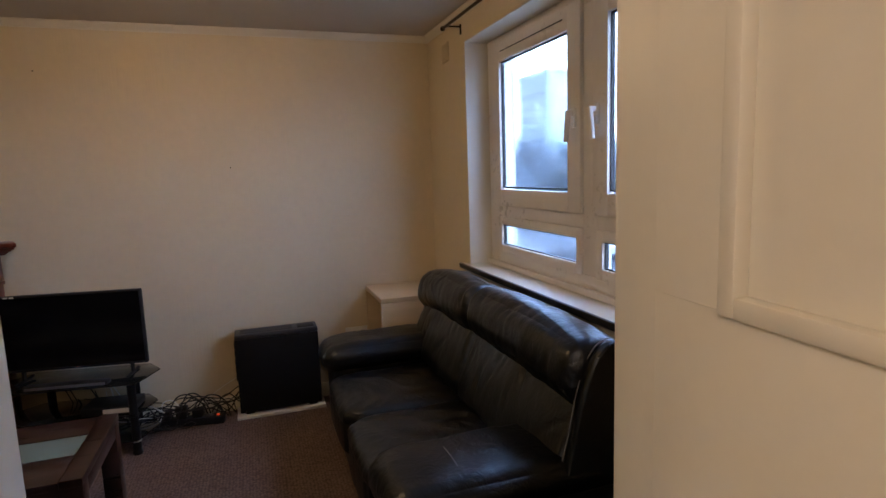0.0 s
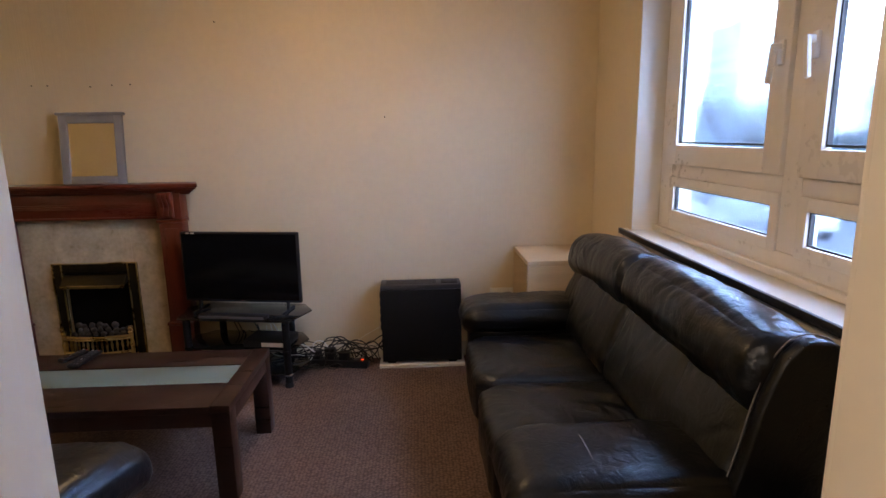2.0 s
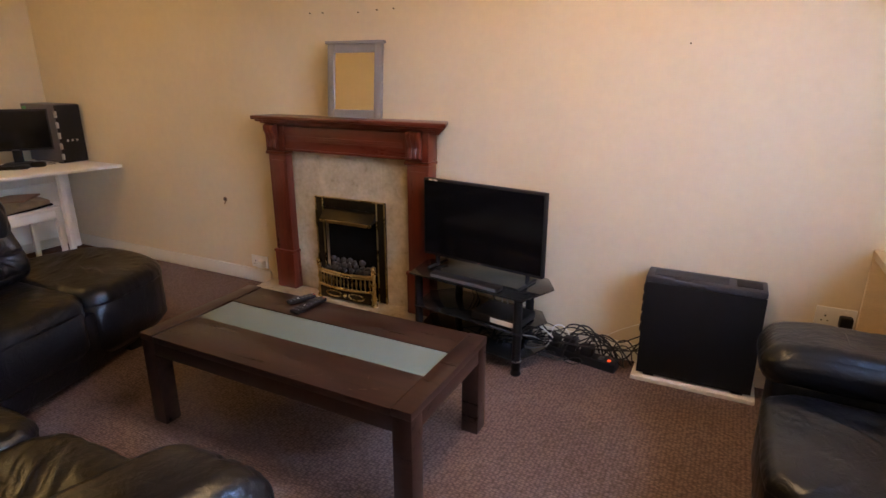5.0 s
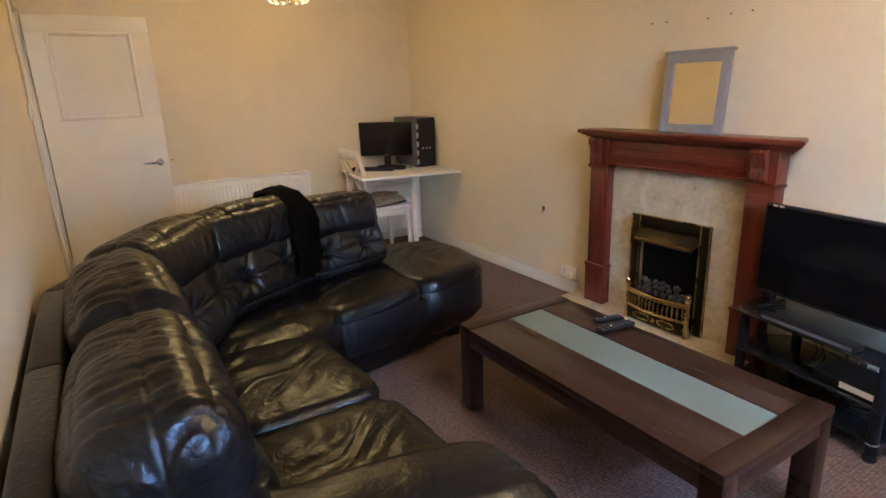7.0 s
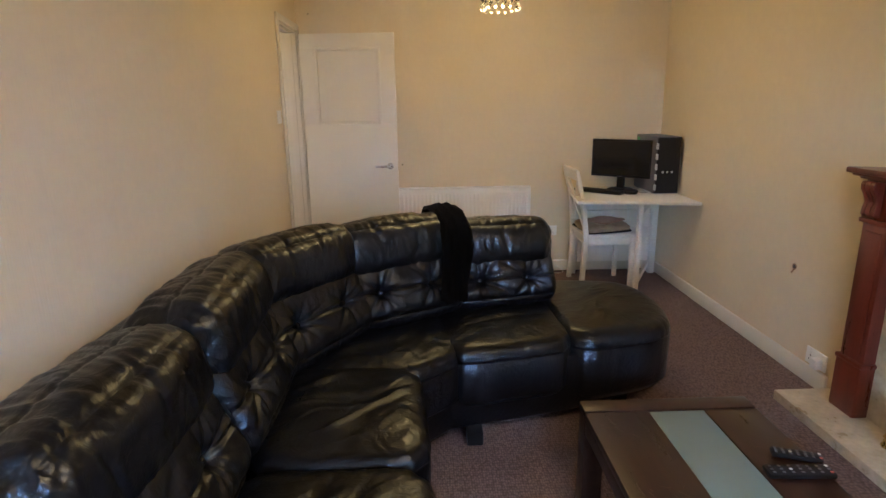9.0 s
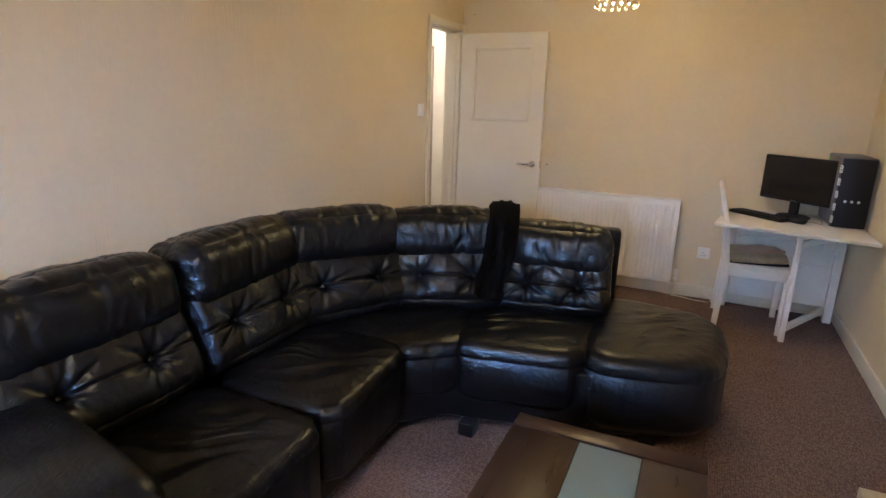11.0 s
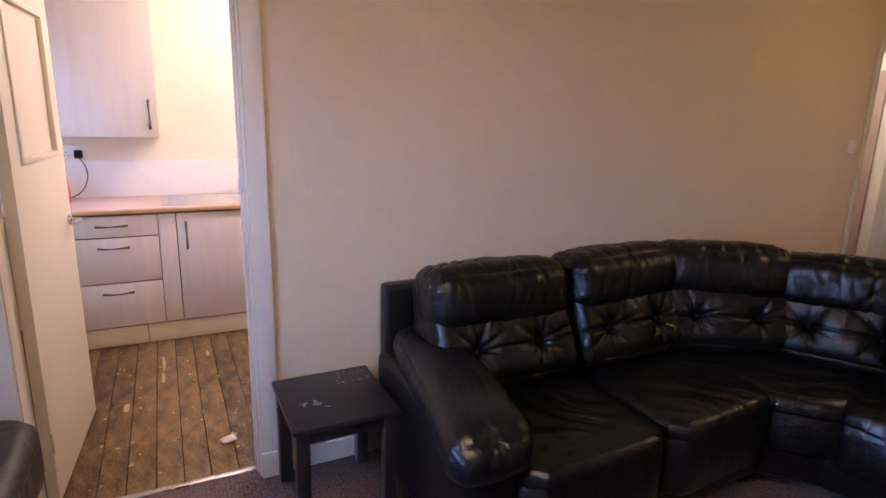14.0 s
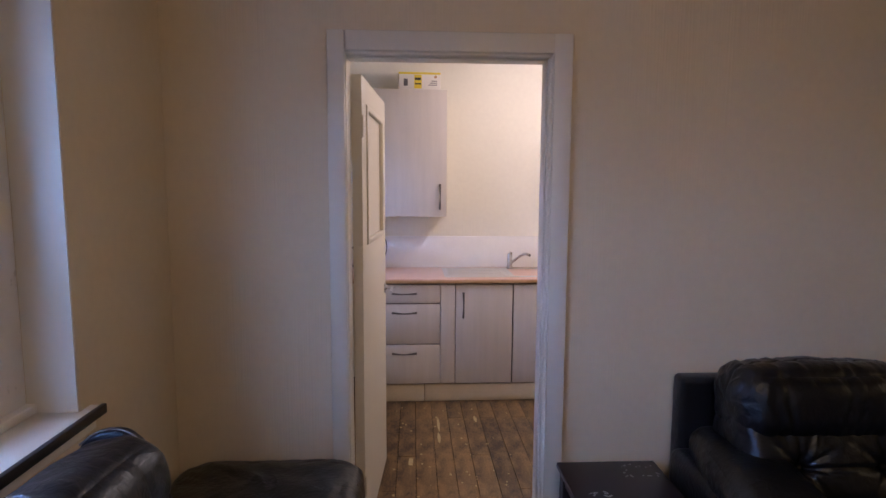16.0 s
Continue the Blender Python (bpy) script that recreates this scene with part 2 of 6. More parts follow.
def bm_lathe(profile, n=16, bm=None, m=None):
    """Turns (radius, height) pairs round z."""
    own = bmesh.new()
    rings = [[own.verts.new((r * math.cos(2 * math.pi * k / n), r * math.sin(2 * math.pi * k / n), z)) for k in range(n)] for r, z in profile]
    for a, b in zip(rings, rings[1:]):
        for k in range(n):
            own.faces.new((a[k], a[(k + 1) % n], b[(k + 1) % n], b[k]))
    own.faces.new(rings[0][::-1])
    own.faces.new(rings[-1])
    return merge(bm, own, m)


def bm_extrude(outline, y0, y1, axis="y", bevel=0.0, bm=None):
    """A prism from an outline in two axes, drawn out along the third."""
    own = bmesh.new()
    put = {"y": lambda p, d: (p[0], d, p[1]), "x": lambda p, d: (d, p[0], p[1]), "z": lambda p, d: (p[0], p[1], d)}[axis]
    a = [own.verts.new(put(p, y0)) for p in outline]
    b = [own.verts.new(put(p, y1)) for p in outline]
    own.faces.new(a)
    own.faces.new(b[::-1])
    for k in range(len(a)):
        j = (k + 1) % len(a)
        own.faces.new((a[k], b[k], b[j], a[j]))
    bmesh.ops.recalc_face_normals(own, faces=own.faces)
    if bevel:
        bmesh.ops.bevel(own, geom=own.edges[:], offset=bevel, segments=2, affect="EDGES", profile=0.5)
    return merge(bm, own)


def smooth(me, angle=40):
    me.shade_smooth()
    if angle < 180:
        me.set_sharp_from_angle(angle=radians(angle))


def part(name, bm, mat, parent=None, label="", angle=40):
    me = bpy.data.meshes.new(name)
    bmesh.ops.recalc_face_normals(bm, faces=bm.faces)
    bm.to_mesh(me)
    bm.free()
    me.materials.append(mat)
    smooth(me, angle)
    ob = new(name, me)
    if parent is not None:
        ob.parent = parent
        ob.matrix_parent_inverse = parent.matrix_world.inverted()
    return tagged(ob, label)


def thing(name, place, label, category, group="", turn=0):
    ob = new(name)
    ob.empty_display_size = 0.1
    ob.matrix_world = pose(*place, 0, 0, turn)
    ob.location = place
    bpy.context.view_layer.update()
    return tagged(ob, label, category, group)


def local(name, bm, mat, parent, label="", angle=40):
    """A part whose mesh is drawn in its parent's own axes."""
    ob = part(name, bm, mat, None, label, angle)
    ob.parent = parent
    return ob


def structure(name, bm, mat, label, category="", angle=40):
    return tagged(part(name, bm, mat, None, label, angle), category=category or name.split("_")[0], kind="structure")


def cable(name, points, r, mat, parent=None, label=""):
    cu = bpy.data.curves.new(name, "CURVE")
    cu.dimensions, cu.bevel_depth, cu.bevel_resolution, cu.resolution_u = "3D", r, 2, 8
    sp = cu.splines.new("BEZIER")
    sp.bezier_points.add(len(points) - 1)
    for p, co in zip(sp.bezier_points, points):
        p.co = co
        p.handle_left_type = p.handle_right_type = "AUTO"
    cu.materials.append(mat)
    ob = new(name, cu)
    me = bpy.data.meshes.new_from_object(ob.evaluated_get(bpy.context.evaluated_depsgraph_get()))
    bpy.data.objects.remove(ob)
    ob = new(name, me)
    me.shade_smooth()
    if parent is not None:
        ob.parent = parent
        ob.matrix_parent_inverse = parent.matrix_world.inverted()
    return tagged(ob, label)


# ---- shell of the flat ----
X0, X1, Y1, H, HK = -5.0, 1.0, 2.95, 2.31, 2.52
KX0, KY0 = -1.9, -2.30
T = 0.13
structure("floor", bm_box(X0, -0.065, -0.12, X1, Y1, 0.0), CARPET, "brown loop-pile carpet, worn and flecked", "carpet")
structure("floor_slab", bm_box(-6.4, KY0 - 0.2, -0.30, X1 + 0.3, Y1 + 0.2, -0.125), CEIL, "concrete floor slab under the rooms", "floor")
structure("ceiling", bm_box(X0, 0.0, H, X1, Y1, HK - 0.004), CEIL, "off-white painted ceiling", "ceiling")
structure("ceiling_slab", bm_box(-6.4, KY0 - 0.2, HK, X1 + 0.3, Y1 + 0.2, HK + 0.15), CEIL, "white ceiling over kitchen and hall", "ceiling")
structure("wall_north", bm_box(X0 - 0.15, Y1, -0.12, X1 + 0.3, Y1 + 0.15, HK), PAPER, "cream ribbed wallpaper on the chimney wall", "wall")
structure("wall_west", bm_box(X0 - 0.15, 0.0, -0.12, X0, Y1, HK), PAPER, "cream wallpapered end wall", "wall")

# south wall with the kitchen doorway and the hall doorway
DK0, DK1, DKZ = -0.446, 0.341, 2.03
HD0, HD1, HDZ = -4.955, -4.36, 2.0
bm = bm_box(X0 - 0.15, -T, -0.12, HD0, 0, HK)
bm_box(HD0, -T, HDZ, HD1, 0, HK, bm=bm)
bm_box(HD1, -T, -0.12, DK0, 0, HK, bm=bm)
bm_box(DK0, -T, DKZ, DK1, 0, HK, bm=bm)
bm_box(DK1, -T, -0.12, X1, 0, HK, bm=bm)
structure("wall_south", bm, PAPER, "cream ribbed wallpaper on the kitchen wall", "wall")

# window wall: room window and kitchen window
WY0, WY1, WZ0, WZ1 = 0.615, 2.30, 0.885, 2.14
KW0, KW1, KWZ0, KWZ1 = -1.95, -0.75, 1.05, 2.1
XO = X1 + 0.30
bm = bm_box(X1, WY1, -0.12, XO, Y1, HK)
bm_box(X1, -T, -0.12, XO, WY0, HK, bm=bm)
bm_box(X1, WY0, -0.12, XO, WY1, WZ0, bm=bm)
bm_box(X1, WY0, WZ1, XO, WY1, HK, bm=bm)
structure("wall_east", bm, PAPER, "cream wallpapered window wall", "wall")
bm = bm_box(X1, KY0 - 0.15, -0.12, XO, KW0, HK)
bm_box(X1, KW1, -0.12, XO, -T, HK, bm=bm)
bm_box(X1, KW0, -0.12, XO, KW1, KWZ0, bm=bm)
bm_box(X1, KW0, KWZ1, XO, KW1, HK, bm=bm)
structure("wall_kitchen_east", bm, KPAPER, "pale kitchen wall with its window", "wall")
structure("wall_kitchen_south", bm_box(KX0 - 0.15, KY0 - 0.15, -0.12, X1, KY0, HK), KPAPER, "pale cream kitchen wall", "wall")
structure("wall_kitchen_west", bm_box(KX0 - 0.15, KY0, -0.12, KX0, -T, HK), KPAPER, "pale cream kitchen side wall", "wall")
# hall behind the far doorway
structure("wall_hall_south", bm_box(-6.4, -1.35, -0.12, -3.6, -1.2, HK), KPAPER, "white hall wall", "wall")
structure("wall_hall_west", bm_box(-6.4, -1.2, -0.12, -6.25, 0.15, HK), KPAPER, "white hall end wall", "wall")
structure("wall_hall_north", bm_box(-6.25, -T, -0.12, X0 - 0.15, 0.0, HK), KPAPER, "white hall side wall", "wall")
structure("wall_hall_east", bm_box(-3.75, -1.2, -0.12, -3.6, -T, HK), KPAPER, "white hall cross wall", "wall")
structure("floor_hall", bm_box(-6.25, -1.2, -0.12, -3.75, -0.065, -0.004), CARPET, "brown hall carpet", "carpet")


def coving(name, a, b, inward):
    """Stepped plaster coving from a to b along the ceiling's edge."""
    a, b, inward = Vector(a), Vector(b), Vector(inward)
    prof = ((0, 0), (0.0, -0.040), (0.006, -0.040), (0.008, -0.032), (0.014, -0.028), (0.022, -0.016), (0.028, -0.012), (0.032, -0.004), (0.032, 0))
    own = bmesh.new()
    up = Vector((0, 0, 1))
    r = [[own.verts.new(p + inward * u + up * w) for u, w in prof] for p in (a, b)]
    n = len(prof)
    for k in range(n):
        own.faces.new((r[0][k], r[0][(k + 1) % n], r[1][(k + 1) % n], r[1][k]))
    own.faces.new(r[0])
    own.faces.new(r[1][::-1])
    structure(name, own, PAINT, "white plaster coving", "coving", 25)


e = 0.002
coving("trim_coving_north", (X0, Y1 - e, H - e), (X1, Y1 - e, H - e), (0, -1, 0))
coving("trim_coving_south", (X0, e, H - e), (X1, e, H - e), (0, 1, 0))
coving("trim_coving_west", (X0 + e, 0, H - e), (X0 + e, Y1, H - e), (1, 0, 0))
coving("trim_coving_east", (X1 - e, 0, H - e), (X1 - e, Y1, H - e), (-1, 0, 0))


def skirting(name, x0, y0, x1, y1):
    structure(name, bm_box(x0, y0, 0.001, x1, y1, 0.095, 0.004), PAINT, "white painted skirting board", "skirting board")


skirting("baseboard_north_west", X0 + 0.002, Y1 - 0.016, -2.75, Y1 - 0.001)
skirting("baseboard_north_east", -1.36, Y1 - 0.016, X1 - 0.002, Y1 - 0.001)
skirting("baseboard_west", X0 + 0.001, 0.02, X0 + 0.016, Y1 - 0.02)
skirting("baseboard_south_middle", -4.30, 0.001, -0.515, 0.016)
skirting("baseboard_south_east", 0.425, 0.001, X1 - 0.02, 0.016)
skirting("baseboard_east", X1 - 0.016, 0.02, X1 - 0.001, Y1 - 0.02)


def doorway(name, x0, x1, z, depth, wide, side_blocks=True):
    """Lining through the wall, stops, and architraves with foot blocks on the room side."""
    own = bm_box(x0, -depth - 0.004, 0.0, x0 + 0.018, 0.004, z, 0.002)
    bm_box(x1 - 0.009, -depth - 0.004, 0.0, x1, 0.004, z, 0.002, bm=own)
    bm_box(x0, -depth - 0.004, z - 0.018, x1, 0.004, z + 0.001, 0.002, bm=own)
    bm_box(x0 + 0.018, -depth + 0.046, 0.0, x0 + 0.026, -0.03, z - 0.018, 0.002, bm=own)
    bm_box(x0 + 0.018, -depth + 0.046, z - 0.026, x1 - 0.009, -0.03, z - 0.018, 0.002, bm=own)
    structure(name + "_lining", own, PAINT, "white painted door lining", "door frame")
    own = bm_box(x0 - wide + 0.008, 0.001, 0.0, x0 + 0.008, 0.020, z + wide - 0.008, 0.005)
    bm_box(x1 - 0.004, 0.001, 0.0, x1 + wide - 0.012, 0.020, z + wide - 0.008, 0.005, bm=own)
    bm_box(x0 + 0.006, 0.0015, z - 0.008, x1 - 0.006, 0.0195, z + wide - 0.008, 0.005, bm=own)
    if side_blocks:
        bm_box(x0 - wide + 0.002, 0.001, 0.0, x0 + 0.010, 0.026, 0.115, 0.004, bm=own)
        bm_box(x1 - 0.006, 0.001, 0.0, x1 + wide - 0.006, 0.026, 0.115, 0.004, bm=own)
    structure(name + "_architrave", own, PAINT, "white painted architrave with plain foot blocks", "architrave")


doorway("trim_kitchen_doorway", DK0, DK1, DKZ, T, 0.072)
doorway("trim_hall_doorway", HD0, HD1, HDZ, T, 0.05, False)


# ---- upholstery shapes ----
def pillow(w, d, h, r, n=16, puff=0.0, wrinkle=0.004, seed=0, buttons=(), folds=0, seams=(), end=None, gathers=0.0, top_seam=False):
    """A stuffed box round its centre: soft edges, slack hide, pulled-in buttons and creases on the face towards +y."""
    own = bmesh.new()
    bmesh.ops.create_cube(own, size=2)
    bmesh.ops.subdivide_edges(own, edges=own.edges[:], cuts=n, use_grid_fill=True)
    half, off = Vector((w / 2, d / 2, h / 2)), Vector((seed * 7.3, seed * 3.1, seed * 1.7))
    rad = Vector((end or r, r, r))
    rnd = random.Random(seed * 13 + 5)
    rays = [[(2 * math.pi * (k + rnd.uniform(-0.3, 0.3)) / 9, rnd.uniform(0.06, 0.14), rnd.uniform(0.010, 0.018)) for k in range(9)] for _ in buttons]
    lines = [(rnd.uniform(-0.9, 0.9) * half.x, rnd.uniform(-0.3, 0.9) * half.z, rnd.gauss(0, 0.35), rnd.uniform(0.03, 0.08), rnd.uniform(-0.0085, 0.005)) for _ in range(folds)]
    for v in own.verts:
        s = v.co.copy()
        p = Vector((s.x * half.x, s.y * half.y, s.z * half.z))
        inner = Vector([max(-(half[i] - rad[i]), min(half[i] - rad[i], p[i])) for i in range(3)])
        q = Vector([(p[i] - inner[i]) / rad[i] for i in range(3)])
        q = q.normalized() if q.length > 1e-6 else Vector((0, 0, 0))
        p = inner + Vector([q[i] * rad[i] for i in range(3)])
        bulge = (1 - s.x ** 2) * (1 - s.z ** 2) if abs(s.y) > 0.98 else (1 - s.x ** 2) * (1 - s.y ** 2) if abs(s.z) > 0.98 else 0
        p += q * puff * bulge
        a = Vector((p.x * 7, p.y * 7, p.z * 7)) + off
        p += q * wrinkle * noise.noise(a)
        if gathers:
            turn = math.atan2(p.z / half.z, p.y / half.y)
            sway = 0.35 * noise.noise(Vector((p.x * 4, turn * 1.5, seed * 2.3)))
            g1 = noise.noise(Vector((p.x * 27 + sway * 3, turn * 1.1, seed * 4.7)))
            g2 = noise.noise(Vector((p.x * 52 + sway * 5, turn * 1.9, seed * 9.1)))
            ridge = max(0.0, 1 - 3.0 * abs(g1)) ** 2
            near = 0.45 + 0.55 * abs(math.sin(turn)) ** 3
            p += q * gathers * near * (1.1 * g1 + 0.45 * g2 + 0.7 * ridge - 0.3)
            if top_seam:
                p -= q * 0.0045 * math.exp(-((turn - 1.45) / 0.045) ** 2)
        rim = max(0.0, abs(s.x) - 0.72) / 0.28
        p += q * 0.0022 * rim * noise.noise(Vector((p.x * 12, p.y * 45, p.z * 45)) + off)
        if s.y > 0.3 or s.z > 0.9:
            for fx, fz, ang, long, deep in lines:
                dx, dz = p.x - fx, (p.z - fz) + (0.6 * (half.y - p.y) if s.z > 0.9 else 0)
                t, u = dx * math.sin(ang) + dz * math.cos(ang), dx * math.cos(ang) - dz * math.sin(ang)
                p += q * deep * math.exp(-((u + 1.5 * t * t) / 0.010) ** 2 - (t / long) ** 2)
        if s.y > 0.9:
            for (bx, bz), star in zip(buttons, rays):
                dx, dz = p.x - bx, p.z - bz
                dist, ang = math.hypot(dx, dz), math.atan2(dz, dx)
                p.y -= 0.034 * math.exp(-(dist / 0.030) ** 2) + 0.016 * math.exp(-(dist / 0.085) ** 2)
                for at, long, deep in star:
                    if math.cos(ang - at) > 0:
                        p.y -= deep * math.exp(-(dist * math.sin(ang - at) / (0.006 + 0.05 * dist)) ** 2 - (dist / long) ** 2)
            for sz in seams:
                p.y -= 0.010 * math.exp(-((p.z - sz) / 0.007) ** 2)
        v.co = p
    return own


def chaikin(pts, times=3, keep=0.10):
    for _ in range(times):
        out = []
        for k, p in enumerate(pts):
            q = pts[(k + 1) % len(pts)]
            out += [(p[0] + (q[0] - p[0]) * keep, p[1] + (q[1] - p[1]) * keep), (q[0] + (p[0] - q[0]) * keep, q[1] + (p[1] - q[1]) * keep)]
        pts = out
    return pts


def seat_pad(outline, z0, z1, r=0.05, puff=0.02, wrinkle=0.006, seed=0, soft=3, lines=220, keep=0.12):
    """A stuffed seat over any outline: rounded rim, crowned top with slack folds."""
    pts = chaikin(list(outline), soft, keep)
    length = [math.dist(pts[k], pts[(k + 1) % len(pts)]) for k in range(len(pts))]
    total, ring, k, run = sum(length), [], 0, 0.0
    for j in range(lines):
        want = total * j / lines
        while run + length[k] < want:
            run += length[k]
            k += 1
        f = (want - run) / max(1e-9, length[k])
        p, q = pts[k], pts[(k + 1) % len(pts)]
        ring.append(Vector((p[0] + (q[0] - p[0]) * f, p[1] + (q[1] - p[1]) * f)))
    c = sum(ring, Vector((0, 0))) / lines
    rows = [(r * 0.6, z0), (0.0, z0 + r * 0.7), (0.0, z1 - r - 0.016), (0.005, z1 - r - 0.011), (0.0, z1 - r - 0.006)]
    rows += [(r * (1 - math.cos(a)), z1 - r * (1 - math.sin(a))) for a in (0.0, 0.4, 0.8, 1.2, 1.57)]
    own, rings = bmesh.new(), []
    off = Vector((seed * 5.1, seed * 2.7, seed))

    def pucker(j, k):
        """Gathers that cross the rim's seam, alike on both sides of the ring's join."""
        a = 2 * math.pi * j / lines
        ring_at = Vector((math.cos(a), math.sin(a), 0)) * (total * 3.6)
        g = noise.noise(ring_at + Vector((0, 0, k)) + off)
        return g + 0.6 * noise.noise(ring_at * 2.1 + Vector((0, 0, k * 1.3)) + off)

    for i, (d, z) in enumerate(rows):
        deep = 0.0 if i < 1 else 0.0035 if i < 5 else 0.0050
        rings.append([own.verts.new((*(p + (c - p).normalized() * (d + deep * pucker(j, 0.25 * i))), z)) for j, p in enumerate(ring)])
    steps = 30
    for t in [x / steps for x in range(1, steps)]:
        rr = []
        for j, p in enumerate(ring):
            b = p + (c - p).normalized() * r
            q = b.lerp(c, t)
            e2 = min(1.0, t * 2.2)
            sway = 1.4 * noise.noise(Vector((q.x * 3.1, q.y * 3.1, seed * 3)) + off)
            n1 = noise.noise(Vector((q.x * 5 + q.y * 9 + sway, q.y * 4 - q.x * 3, seed)) + off)
            n2 = noise.noise(Vector((q.x * 12 + q.y * 9 + 1.5 * sway, q.y * 3.4 - q.x * 3.0, seed)) + off)
            crease = max(0.0, 1 - 4.5 * abs(n2)) ** 2
            fold = n1 + 0.75 * n2 + 0.9 * crease * max(0.0, 0.3 + n1)
            rr.append(own.verts.new((*q, z1 + puff * (1 - (1 - e2) ** 2) + wrinkle * fold * e2 + 0.0045 * pucker(j, 2.6) * math.exp(-t * 7))))
        rings.append(rr)
    for a, b in zip(rings, rings[1:]):
        for j in range(lines):
            own.faces.new((a[j], a[(j + 1) % lines], b[(j + 1) % lines], b[j]))
    own.faces.new(rings[0][::-1])
    own.faces.new(rings[-1])
    return own


def line_frame(a, b):
    """Axes for a back that runs between two plan points; y looks out over the seat."""
    a, b = Vector((*a, 0)), Vector((*b, 0))
    x = (a - b).normalized()
    y = Vector((-x.y, x.x, 0))
    m = Matrix((x, y, Vector((0, 0, 1)))).transposed().to_4x4()
    m.translation = (a + b) / 2
    return m, (a - b).length


def back_unit(sofa, a, b, top, seed, buttoned=True, low=0.42, lean=27, reach=0.15):
    """One back: a lower stuffed cushion and the headrest roll above it."""
    m, w = line_frame(a, b)
    hh = 0.25
    spots = ((-w * 0.22, -0.03), (w * 0.22, -0.03)) if buttoned else ()
    low_h = top - hh - low + 0.125
    own = pillow(w - 0.006, 0.26, low_h, 0.075, 78, 0.024, 0.005, seed, spots, 7, (-0.03,) if buttoned else (), 0.048, 0.0044)
    at = m @ pose(0, reach - 0.006, low + low_h / 2 - 0.02, lean, 0, 0)
    cushion = part("back_cushion", merge(None, own, at), LEATHER, sofa, "", 180)
    if buttoned:
        for bx, bz in spots:
            own = bm_lathe(((0.001, 0.004), (0.008, 0.003), (0.011, 0.0), (0.008, -0.003)), 10, None, at @ pose(bx, 0.100, bz, -90, 0, 0))
            part("button", own, LEATHER, cushion, "leather-covered button", 180)
    tilt = ((seed * 37) % 5 - 2) * 0.7
    own = pillow(w - 0.004, 0.285, hh + 0.006, 0.092, 84, 0.020, 0.007, seed + 40, (), 14, (), 0.078, 0.0062, True)
    part("headrest", merge(None, own, m @ pose(0, 0.094, top - hh / 2, 10, tilt * 0.6, tilt)), LEATHER, sofa, "", 180)


